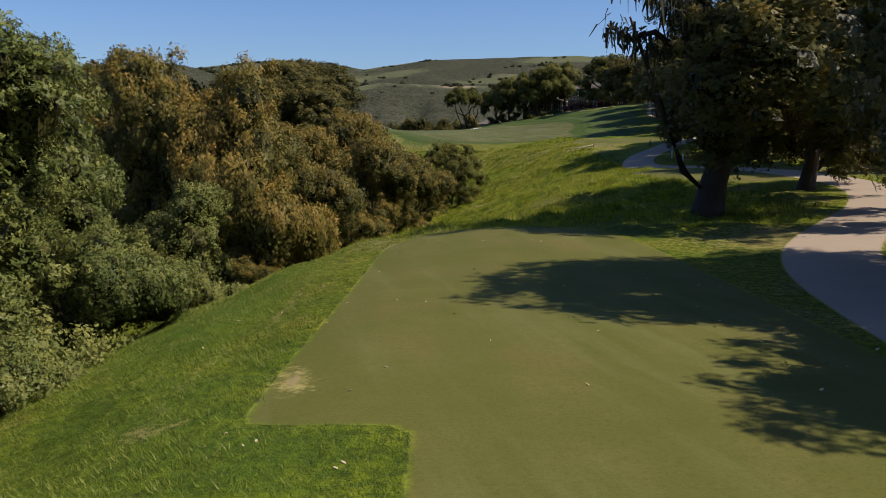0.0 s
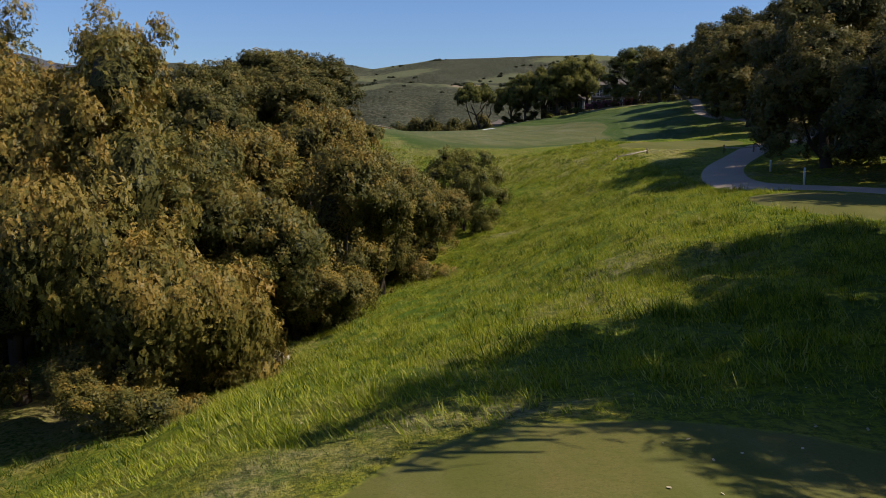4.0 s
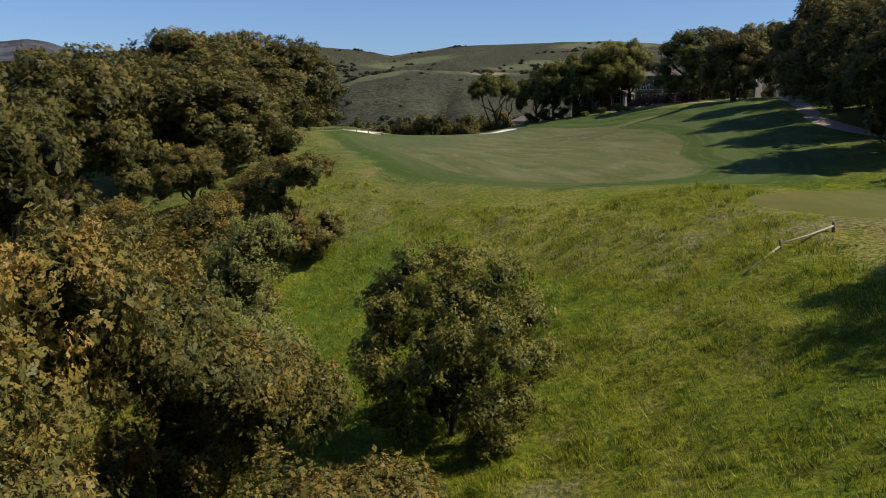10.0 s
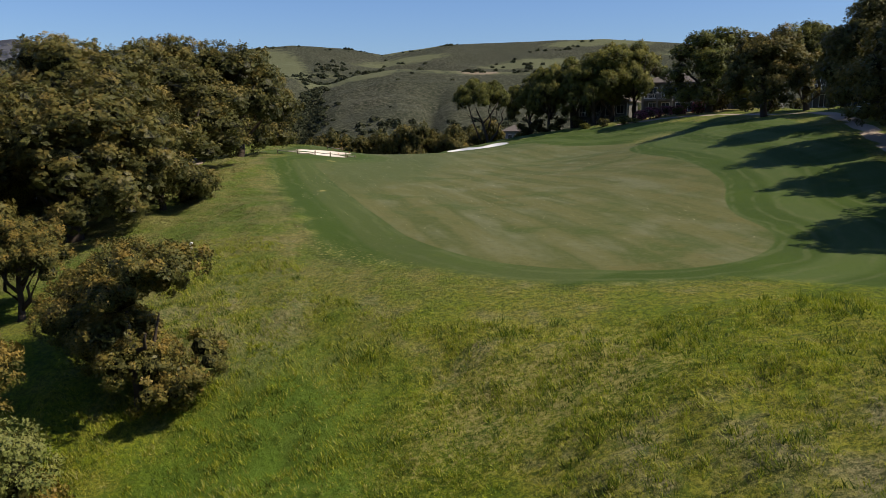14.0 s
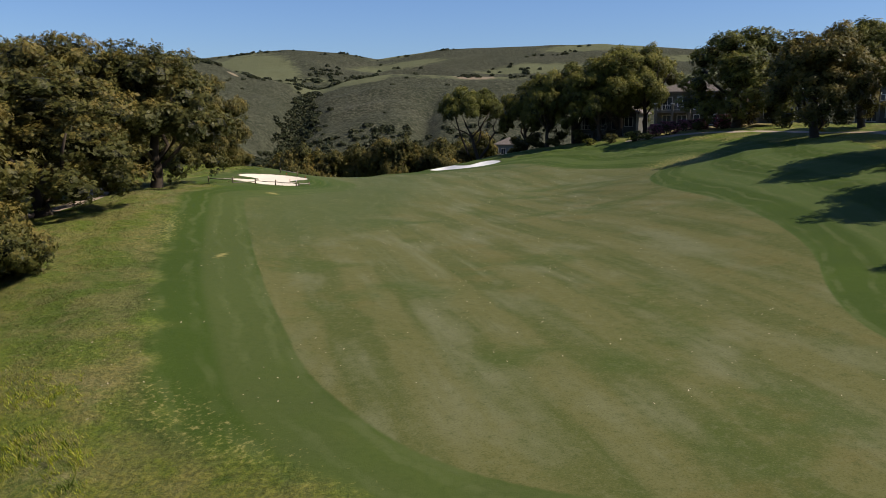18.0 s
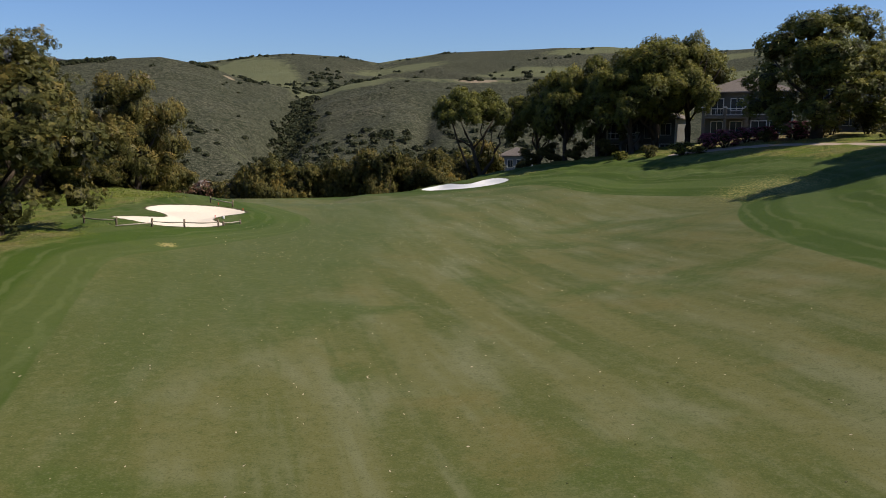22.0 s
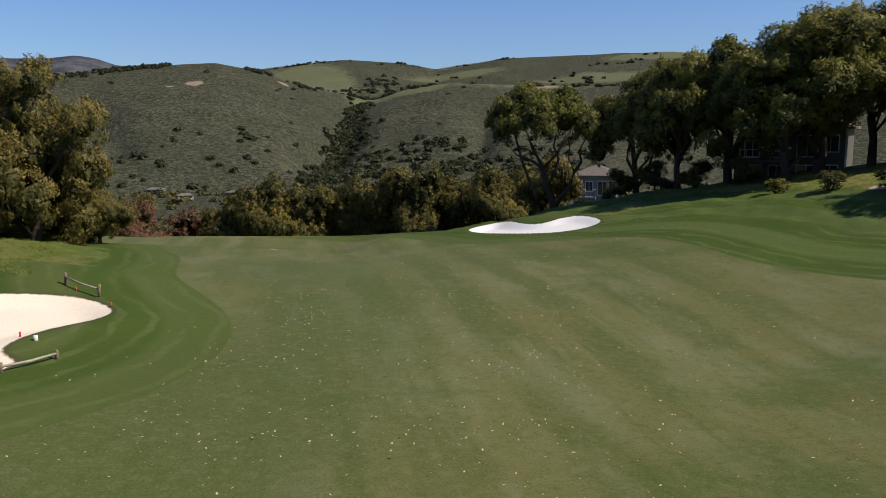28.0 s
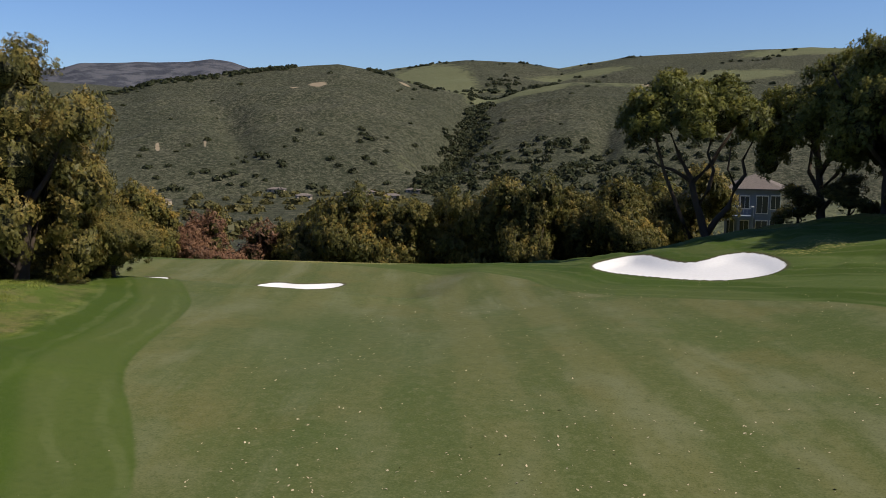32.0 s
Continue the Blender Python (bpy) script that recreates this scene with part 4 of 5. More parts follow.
def plant(kind, x, y, height, width, turn=0.0, leaf=None, label="", group="", sink=0.0, tilt=0.0):
    """Sets a copy of a tree on the ground."""
    z = float(ground_at(x, y)[0])
    m = pose(x, y, z - sink, 0, tilt, turn) @ Matrix.Diagonal((width, width, height, 1))
    t = copy_thing(kind, m)
    if leaf:
        for o in t.children:
            if o.name.startswith("crown"):
                o.material_slots[0].link = "OBJECT"
                o.material_slots[0].material = leaf
    return tagged(t, label, "", group)


B1, B2, B3 = [tree_kind("oak_tree", 10 + i, "bushy", 56000, 0.0088, LEAF_OLIVE, "bushy olive-brown live oak with foliage down to the ground") for i in range(3)]
D1, D2 = [tree_kind("oak_tree", 20 + i, "dome", 40000, 0.0108, LEAF_DARK, "broad live oak with dark dense foliage and low skirts") for i in range(2)]
O1, O2, O3 = [tree_kind("oak_tree", 30 + i, "oak", 38000, 0.0108, LEAF_BRIGHT, "spreading live oak with bare limbs under a flat crown") for i in range(3)]
M1, M2, M3 = [tree_kind("oak_tree", 40 + i, "bushy", 14000, 0.0165, LEAF_DARK, "dense rounded live oak at the edge of the fairway") for i in range(3)]
G1, G2 = [tree_kind("oak_tree", 45 + i, "dome", 26000, 0.0140, LEAF_DARK, "wide dark live oak in the grove beside the fairway") for i in range(2)]
LEAN = tree_kind("oak_tree", 51, "lean", 28000, 0.0112, LEAF_OLIVE, "leaning scrub oak with ragged foliage on the slope")
ROUND = tree_kind("oak_tree", 55, "round", 60000, 0.0090, LEAF_DARK, "single round dark green oak on the grass slope")
UMBRELLA = tree_kind("oak_tree", 57, "umbrella", 36000, 0.0115, LEAF_BRIGHT, "umbrella-shaped live oak on sinuous bare limbs above the bunker")
F1, F2 = [tree_kind("oak_tree", 60 + i, "bushy", 1300, 0.046, BRUSH_DARK, "distant rounded tree in the valley woods") for i in range(2)]
kinds = [B1, B2, B3, D1, D2, O1, O2, O3, M1, M2, M3, G1, G2, LEAN, ROUND, UMBRELLA, F1, F2]
rnd = random.Random(4)

# left of the tee and down the gully
plant(B2, -15.5, 29, 10.5, 9, 300, LEAF_GREEN, "tall green leafy oak beside the tee bank")
plant(B3, -20, 34, 10, 11, 300, LEAF_GREEN, "tall green leafy oak beside the tee bank")
plant(B1, -14.2, 22.5, 11.6, 11.5, 0, LEAF_GREEN, "tall green leafy oak beside the tee bank")
for k, x, y, h, w, a in ((B2, -11.2, 35.8, 6.8, 6.0, 40), (B1, -11.3, 18.5, 6.2, 6.2, 80), (B3, -11.6, 26.0, 6.8, 6.4, 170), (B2, -11.5, 12.0, 6.0, 6.0, 10)):
    plant(k, x, y, h, w, a, LEAF_GREEN, "pale green rounded bush on the tee bank", "bushes on the tee bank", sink=0.8)
plant(B3, -21, 13, 13, 12, 90, LEAF_GREEN, "tall green leafy oak beside the tee bank")
for k, x, y, h, w, a in ((B1, -12.3, 52.5, 16.0, 11, 60), (B1, -19, 57, 18.3, 13.5, 200), (B2, -23, 63, 18.8, 14.5, 140), (B3, -11.5, 60, 12.3, 11, 200), (B2, -12.8, 68, 12.8, 11, 0), (B2, -9.0, 72.5, 13.6, 10.0, 0), (B3, -9.8, 55.5, 6.0, 7.0, 20), (B1, -7.8, 62.5, 7.0, 7.5, 150), (B3, -4.4, 72, 9.8, 8.2, 250), (B2, -6.2, 67, 10.5, 9.0, 260), (B1, -2.0, 77.5, 6.6, 8.0, 300), (B3, -9.5, 79, 12.5, 10.5, 20), (B1, -17, 76, 11, 12, 110), (B2, -7.0, 85, 10.0, 9.0, 210), (B3, -14, 89, 10, 10, 330), (B2, -10.8, 49, 4.6, 5.2, 75), (G1, -26, 84, 11, 13, 30), (M2, -30, 50, 11, 13, 0), (G2, -33, 74, 11, 14, 0), (M1, -36, 92, 10, 13, 200)):
    plant(k, x, y, h, w, a, group="oaks down the gully", sink=0.5)
plant(ROUND, 1.1, 90.0, 7.7, 7.2, 75, LEAF_BRIGHT, sink=0.75)
plant(LEAN, -11, 117, 7.2, 7.6, 0)
plant(B1, -12.8, 119, 6.6, 6.6, 30)
plant(B3, -13.8, 108, 8.5, 8.5, 70)
plant(B1, -9.6, 101.5, 8.2, 7.0, 10, LEAF_GREEN, "grey-green scrub oak at the foot of the slope")
plant(B2, -15.3, 101.5, 9.5, 8.6, 100)
plant(M3, -17, 109, 7.0, 7.0, 100, LEAF_OLIVE)
plant(M2, -20, 96, 9.0, 9.0, 160, LEAF_OLIVE)
plant(O1, -20, 124.3, 5.4, 6.0, 0, LEAF_OLIVE, "small olive oak with a bare trunk under the grove")
# grove left of the fairway
for k, x, y, h, w in ((G1, -24, 139, 11.0, 14), (G2, -28, 150, 13.5, 17), (G1, -32, 129, 14, 15), (G2, -27.5, 111, 15, 13), (G1, -38, 116, 7.5, 12), (G2, -26, 165, 10.5, 15), (M1, -36, 158, 13, 15), (G1, -25, 185, 13.5, 15), (G2, -32, 178, 14.5, 15), (M1, -20, 145, 8, 8), (M3, -29, 140, 12, 11), (M2, -38, 168, 13, 13), (M3, -46, 133, 5, 10), (M1, -64, 176, 13, 15), (M3, -40, 96, 8, 13), (M2, -46, 172, 11, 14), (M3, -35, 196, 8, 11)):
    plant(k, x, y, h, w, rnd.uniform(0, 360), LEAF_DARK, group="grove beside the fairway")
for i in range(70):
    x, y = rnd.uniform(-150, -52), rnd.uniform(60, 330)
    if y < 176 and -36 < math.degrees(math.atan2(x, y - 37)) < -21:
        continue
    plant(rnd.choice((F1, F2)), x, y, rnd.uniform(9, 14), rnd.uniform(10, 15), rnd.uniform(0, 360), rnd.choice((BRUSH_DARK, BRUSH_OLIVE)), group="woods below the course")
# the big oak beside the tee, and the trees along the cart path
big = plant(D1, 12.6, 38.8, 13.0, 11.5, 0, LEAF_OLIVE, label="huge dark live oak beside the tee, hung with moss")
for o in big.children:
    if o.name.startswith("trunk"):
        o.matrix_basis = Matrix.Diagonal((1.6, 1.6, 1, 1))
    if o.name.startswith("crown"):
        o.matrix_basis = pose(0.32, -0.28, 0.15) @ Matrix.Diagonal((1.30, 1.30, 0.88, 1))
MOSS = leaf_mat("hanging_moss", ((0.3, (0.035, 0.036, 0.020)), (0.8, (0.085, 0.080, 0.045))), 0.1, 0)
for (x, y, z), (u, v, w) in (((-0.10, -0.10, 0.62), (-0.50, -0.50, 0.80)), ((-0.05, 0.10, 0.55), (-0.46, -0.12, 0.66)), ((-0.05, -0.2, 0.66), (-0.40, -0.62, 0.72))):
    bm = bmesh.new()
    mid = [((x + u) / 2, (y + v) / 2 - 0.03, (z + w) / 2 + 0.04), (x * 0.25 + u * 0.75, y * 0.25 + v * 0.75 + 0.02, z * 0.25 + w * 0.75 - 0.01)]
    tube(bm, [(x, y, z), *mid, (u, v, w)], (0.014, 0.011, 0.008, 0.003), 6)
    limb = part("limb", bm, BARK, big, "gnarled bare limb")
    rng = np.random.RandomState(int(w * 100))
    n = 420
    k = rng.uniform(0.25, 1.0, n)[:, None]
    c = np.array([x, y, z]) * (1 - k) + np.array([u, v, w]) * k + rng.normal(0, 0.022, (n, 3))
    drop = rng.uniform(0.01, 0.10, n)[:, None] * rng.uniform(0.2, 1, (n, 1)) * (0.3 + 0.7 * np.sin(k * 31) ** 2)
    sway = rng.normal(size=(n, 3)) * 0.012
    side = rng.normal(size=(n, 3)) * [0.0035, 0.0035, 0]
    quad = np.stack([c - side, c + side, c + side * 0.4 - drop * [0, 0, 1] + sway, c - side * 0.4 - drop * [0, 0, 1] + sway], 1).reshape(-1, 3)
    m = new("moss", quads("moss", quad, MOSS))
    m.parent = limb
    tagged(m, "grey-green hanging moss", kind="stuff")
plant(D2, 20.6, 46.4, 12.5, 11.5, 200)
plant(D2, 17.8, 19.6, 14.2, 14.5, 120)
plant(D1, 16.4, 11.4, 10.5, 9.5, 30)
plant(D2, 18.5, 1.0, 10.5, 11.5, 250)
for k, x, y, h, w in ((G2, 31, 60, 14, 14), (D1, 26.2, 70.0, 9.0, 9.5), (D2, 25.6, 79.0, 9.8, 10.0), (D1, 33.0, 74.0, 13.0, 11.0), (D2, 30, 87.5, 14.5, 13), (G1, 38, 95, 15, 13), (G2, 43, 111, 14, 15), (G1, 37.5, 127, 12.5, 14), (G2, 41.5, 142, 12, 14), (G1, 42, 155, 12, 13), (G2, 46, 170, 13, 13), (G1, 43, 195.5, 11.5, 12), (G1, 48, 86, 16, 16), (G2, 52, 110, 16, 16), (G1, 55, 140, 16, 16), (G2, 57, 165, 16, 15), (G1, 57, 185, 16, 15), (M1, 44, 105, 11, 12), (M2, 46, 122, 11, 12), (M3, 47, 136, 10, 12), (M1, 50, 150, 10, 11), (M2, 53, 176, 10, 11)):
    plant(k, x, y, h, w, rnd.uniform(0, 360), LEAF_DARK, group="oaks along the cart path")
# beside the buildings
plant(UMBRELLA, 7.3, 262, 14.4, 13.4, 0)
for k, x, y, h, w in ((O3, 17.2, 262.5, 13.2, 11), (O1, 20.5, 256.5, 13.6, 11.5), (O2, 25.0, 254.5, 14.6, 12), (O1, 32.2, 250, 15.2, 18), (O3, 36.5, 249, 14.5, 13), (G2, 44.5, 226.0, 13.8, 16), (O2, 52, 204, 12.5, 14), (O1, 36, 268, 13, 12), (O2, 26, 258, 12.5, 11), (O3, 28.5, 247.5, 13.5, 12.5)):
    plant(k, x, y, h, w, rnd.uniform(0, 360), LEAF_BRIGHT, group="oaks by the buildings")
for k, x, y, h, w in ((M1, 15.5, 263, 3.6, 4.5), (M2, 18.8, 260, 3.5, 4.5), (M3, 22.3, 256, 3.0, 4), (M1, 25.5, 250, 2.6, 3.5)):
    plant(k, x, y, h, w, rnd.uniform(0, 360), LEAF_DARK, "low dark shrub under the oaks", "shrubs under the oaks")
# the row that closes the fairway's end
for i in range(44):
    x = -70 + i * 1.8 + rnd.uniform(-1, 1)
    y = 275 + rnd.uniform(-4, 9) - 0.10 * x - (9 if x < -44 else 0)
    leaf = LEAF_RED if i in (13, 14, 15) else rnd.choice((LEAF_DARK, LEAF_DARK, LEAF_OLIVE))
    plant(rnd.choice((M1, M2, M3)), x, y, rnd.uniform(9.5, 12), rnd.uniform(7, 9.5), rnd.uniform(0, 360), leaf, group="trees at the end of the fairway", sink=0.5)
for i in range(26):
    x = -66 + i * 2.9 + rnd.uniform(-1, 1)
    plant(rnd.choice((M1, M2, M3)), x, 286 + rnd.uniform(-3, 6) - 0.1 * x, rnd.uniform(10, 12.5), rnd.uniform(9, 11.5), rnd.uniform(0, 360), rnd.choice((LEAF_OLIVE, LEAF_DARK)), group="trees at the end of the fairway", sink=0.5)
for k, x, y, h, w in ((D1, -34.0, 231, 14.8, 12), (D2, -43, 226, 14, 13), (B3, -38.5, 226, 8, 9), (B1, -31.8, 237, 6.0, 6), (B2, -38, 236, 11, 11), (M1, -52, 240, 13, 13), (M2, -44, 247, 8, 9), (B3, -33, 234.0, 4.0, 4.5)):
    plant(k, x, y, h, w, rnd.uniform(0, 360), LEAF_DARK, group="grove beside the fairway", sink=0.4)
for k in kinds:
    for o in list(k.children) + [k]:
        bpy.data.objects.remove(o)


# ---- brush on the hills ----
def brush_mesh(name, spots, material, seed):
    """Rough clumps of brush: leaf-like facets heaped into uneven mounds."""
    rng = np.random.RandomState(seed)
    out = []
    for x, y, z, r in spots:
        n = 46
        d = rng.normal(size=(n, 3))
        d /= np.linalg.norm(d, axis=1)[:, None]
        d[:, 2] = np.abs(d[:, 2])
        c = np.array([x, y, z]) + d * r * rng.uniform(0.55, 1.0, (n, 1)) * [1, 1, 0.8]
        nrm = d + rng.normal(size=(n, 3)) * 0.4
        nrm /= np.linalg.norm(nrm, axis=1)[:, None]
        t = np.cross(nrm, rng.normal(size=(n, 3)))
        t /= np.linalg.norm(t, axis=1)[:, None]
        b = np.cross(nrm, t)
        s = r * rng.uniform(0.22, 0.42, (n, 1))
        out.append(np.stack([c - t * s, c - b * s * 0.7, c + t * s, c + b * s * 0.7], 1).reshape(-1, 3))
    return quads(name, np.concatenate(out), material)


def brush(name, label, polar, material, seed):
    a, r, size = (np.array(v, float) for v in zip(*polar))
    x, y = EYE_X + r * np.sin(np.radians(a)), EYE_Y + r * np.cos(np.radians(a))
    z = country(x, y)
    tagged(new(name, brush_mesh(name, np.stack([x, y, z, size], 1), material, seed)), label, "brush", kind="stuff")


spots = []
for i in range(900):  # the wooded ravine
    r = 690 + 430 * rnd.random() ** 1.1
    w = 1.4 if r < 980 else 0.8
    spots.append((float(ravine(np.array(r))) + rnd.gauss(0.3, w * 0.5), r, rnd.uniform(3.0, 6.5)))
for i in range(300):  # lower slopes
    spots.append((rnd.uniform(-12.5, 6), 690 + 150 * rnd.random() ** 1.5, rnd.uniform(2.6, 6.5)))
for i in range(70):
    spots.append((rnd.uniform(-40, -15), 690 + 160 * rnd.random() ** 2, rnd.uniform(2.5, 5.5)))
for i in range(22):
    spots.append((rnd.uniform(-38, 8), rnd.uniform(760, 1120), rnd.uniform(2, 4.5)))
brush("hill_brush", "dark scrub oaks in the ravine and on the lower hillside", spots, BRUSH_DARK, 71)
spots = []
for i in range(60):  # clumps on the ridges
    a, r = rnd.uniform(-46, 24), rnd.choice((1150, 1160, 2085, 2098)) + rnd.uniform(-15, 4)
    for q in range(rnd.randint(1, 9)):
        spots.append((a + rnd.gauss(0, 0.45), r + rnd.uniform(-10, 4), rnd.uniform(2.5, 6)))
for i in range(170):
    spots.append((-11 + rnd.gauss(0, 1.8) + 4 * i / 170, 1180 + 5 * i * rnd.random(), rnd.uniform(4, 8)))
for i in range(150):
    spots.append((rnd.uniform(-44, -24), rnd.uniform(1140, 1250), rnd.uniform(3, 6)))
for i in range(130):  # a wood along the shoulder of the left-hand ridge
    spots.append((rnd.uniform(-37, -24), rnd.gauss(1142, 8), rnd.uniform(3, 6)))
for i in range(240):  # wooded bands under the far crest
    a = rnd.uniform(-22, 12)
    spots.append((a, 1560 + 200 * math.sin(a * 0.5) + rnd.gauss(0, 40), rnd.uniform(4, 8)))
for i in range(16):
    a, r = rnd.uniform(-44, 24), rnd.uniform(1500, 2050)
    for q in range(rnd.randint(2, 10)):
        spots.append((a + rnd.gauss(0, 0.7), r + rnd.gauss(0, 14), rnd.uniform(3.5, 7)))
brush("ridge_trees", "dark oaks scattered along the ridge tops", spots, BRUSH_DARK, 72)
spots = [(rnd.uniform(-44, 10), rnd.uniform(330, 680), rnd.uniform(3, 6.5)) for i in range(420)]
brush("valley_trees", "olive and grey-green trees filling the valley floor", spots, BRUSH_OLIVE, 73)


# ---- long grass ----
def blade_mat(name, stops):
    k = Mat(name, 0.55, 0.3)
    rnd_ = k.n("NewGeometry").outputs["Random Per Island"]
    v = k.math("ADD", k.math("MULTIPLY", rnd_, 0.6), k.math("MULTIPLY", k.noise(0.25, 3), 0.5))
    col = k.ramp(v, *stops)
    k.out(col)
    tr = k.n("BsdfTranslucent")
    k.l(col, tr.inputs[0])
    mx = k.n("MixShader", Fac=0.35)
    k.l(k.b.outputs[0], mx.inputs[1]), k.l(tr.outputs[0], mx.inputs[2])
    k.l(mx.outputs[0], k.t.nodes["Material Output"].inputs[0])
    return k.m


BLADE = blade_mat("grass_blade", ((0.25, (0.112, 0.165, 0.008)), (0.5, (0.275, 0.315, 0.014)), (0.72, (0.405, 0.385, 0.036)), (0.92, (0.440, 0.395, 0.170))))


def meadow(name, label, x0, x1, y0, y1, clumps, per, tall, wide, seed, lean=(-0.35, -0.1), spread=0.10, material=None):
    """Clumps of leaning blades wherever the rough is left long."""
    rng = np.random.RandomState(seed)
    x, y = rng.uniform(x0, x1, clumps), rng.uniform(y0, y1, clumps)
    ok = (signed(FAIRWAY, x, y) > 7.5) & (np.minimum.reduce([signed(t, x, y) for t in TEES]) > 0.08)
    ok &= np.minimum.reduce([signed(b, x, y) for b in BUNKERS]) > 1.0
    ok &= np.minimum.reduce([line_dist(rounded(p, False), x, y, False) for p in PATHS]) > 1.6
    ok &= rng.rand(clumps) < 0.62 + 0.38 * wave(x, y, 4.5, 81)
    x, y = x[ok], y[ok]
    size = rng.uniform(0.5, 1.3, len(x)) * (1 + 0.35 * wave(x, y, 7, 82))
    n = len(x) * per
    bx, by = np.repeat(x, per) + rng.normal(0, spread, n), np.repeat(y, per) + rng.normal(0, spread, n)
    bz = ground_at(bx, by) - 0.02
    h = tall * np.repeat(size, per) * rng.uniform(0.5, 1.2, n)
    a = rng.uniform(0, 6.28, n)
    dx, dy = np.cos(a) * wide * rng.uniform(0.6, 1.3, n), np.sin(a) * wide * rng.uniform(0.6, 1.3, n)
    tx, ty = bx + h * (lean[0] + rng.normal(0, 0.35, n)), by + h * (lean[1] + rng.normal(0, 0.35, n))
    v = np.stack([np.stack([bx - dx, by - dy, bz], 1), np.stack([bx + dx, by + dy, bz], 1), np.stack([tx, ty, bz + h * 0.85], 1)], 1).reshape(-1, 3)
    tagged(new(name, quads(name, v, material or BLADE, 3)), label, "grass", kind="stuff")


TUFT = blade_mat("tuft_blade", ((0.25, (0.040, 0.072, 0.008)), (0.6, (0.095, 0.140, 0.012)), (0.9, (0.190, 0.225, 0.030))))
meadow("dark_tufts", "dark green tufts of coarse grass on the slopes", -14, 18, 38, 130, 5200, 18, 0.34, 0.02, 97, (-0.15, -0.15), 0.16, TUFT)
meadow("slope_grass", "long green grass on the slope below the tee", -9, 17, 34, 100, 48000, 6, 0.20, 0.014, 91)
meadow("slope_tussocks", "thick grass tussocks on the slope", -8, 17, 36, 102, 6000, 20, 0.34, 0.017, 95, (-0.2, -0.25), 0.13)
meadow("hollow_tussocks", "thick grass tussocks on the bank", -15, 19, 102, 132, 4200, 20, 0.28, 0.018, 96, (-0.2, -0.2), 0.13)
meadow("hollow_grass", "long patchy grass and straw on the bank below the fairway", -16, 19, 100, 134, 22000, 8, 0.17, 0.016, 92)
BANK = blade_mat("bank_blade", ((0.25, (0.085, 0.128, 0.012)), (0.55, (0.185, 0.220, 0.024)), (0.9, (0.310, 0.310, 0.070))))
meadow("bank_grass", "green grass on the bank beside the tee", -14, 0, 2, 40, 20000, 10, 0.12, 0.008, 93, material=BANK)
STRAW = blade_mat("straw_blade", ((0.25, (0.075, 0.110, 0.020)), (0.5, (0.150, 0.175, 0.035)), (0.72, (0.245, 0.215, 0.075)), (0.92, (0.330, 0.285, 0.150))))
meadow("edge_grass", "short rough grass and straw beside the fairway", -27, -9, 130, 190, 15000, 7, 0.12, 0.016, 94, material=STRAW)
meadow("knoll_grass", "long rough grass on the knoll behind the bunker", -44, -20, 208, 238, 14000, 7, 0.20, 0.018, 98, material=BANK)


# ---- buildings ----
def siding(name, c):
    """Painted shingle walls in courses."""
    k = Mat(name, 0.75, 0.2)
    n1, n2 = k.noise(0.8), k.noise(9, 3)
    wv = k.n("TexWave", Scale=4.0, Distortion=0.4)
    wv.bands_direction, wv.wave_profile = "Z", "SAW"
    k.l(k.coord(), wv.inputs["Vector"])
    col = k.mix(k.step(n1, 0.3, 0.7), tuple(v * 0.8 for v in c), c)
    col = k.mix(k.math("MULTIPLY", n2, 0.4), col, tuple(v * 0.65 for v in c))
    k.bump(wv.outputs["Fac"], 0.6, 0.03)
    return k.out(col)


def shingles(name, c):
    k = Mat(name, 0.9, 0.1)
    b = k.n("TexBrick", Scale=2.2, Mortar_Size=0.03)
    k.l(k.coord(), b.inputs["Vector"])
    b.inputs["Color1"].default_value, b.inputs["Color2"].default_value = (*c, 1), (*[v * 0.75 for v in c], 1)
    b.inputs["Mortar"].default_value = (*[v * 0.35 for v in c], 1)
    col = k.mix(k.math("MULTIPLY", k.noise(0.9), 0.5), b.outputs["Color"], tuple(v * 0.7 for v in c))
    k.bump(b.outputs["Fac"], 0.5, 0.03)
    return k.out(col)


WALL_GREY, WALL_BLUE, WALL_TAN = siding("grey_siding", (0.15, 0.142, 0.125)), siding("blue_siding", (0.20, 0.24, 0.30)), siding("tan_stucco", (0.42, 0.34, 0.25))
ROOF_GREY, ROOF_RED = shingles("grey_shingle", (0.21, 0.175, 0.15)), shingles("red_tile", (0.36, 0.23, 0.18))
TRIM = plain("white_trim", (0.66, 0.64, 0.60), 0.5, 0.1, 2.0)
DARK = plain("dark_opening", (0.03, 0.03, 0.03), 0.6)
WOOD = plain("weathered_wood", (0.20, 0.15, 0.105), 0.85, 0.3, 5.0, 0.5)
WOOD_PALE = plain("bleached_rail", (0.36, 0.31, 0.25), 0.85, 0.25, 5.0, 0.5)
glass = Mat("window_glass", 0.08, 0.6)
glass.b.inputs["Base Color"].default_value = (0.03, 0.04, 0.05, 1)
GLASS = glass.m


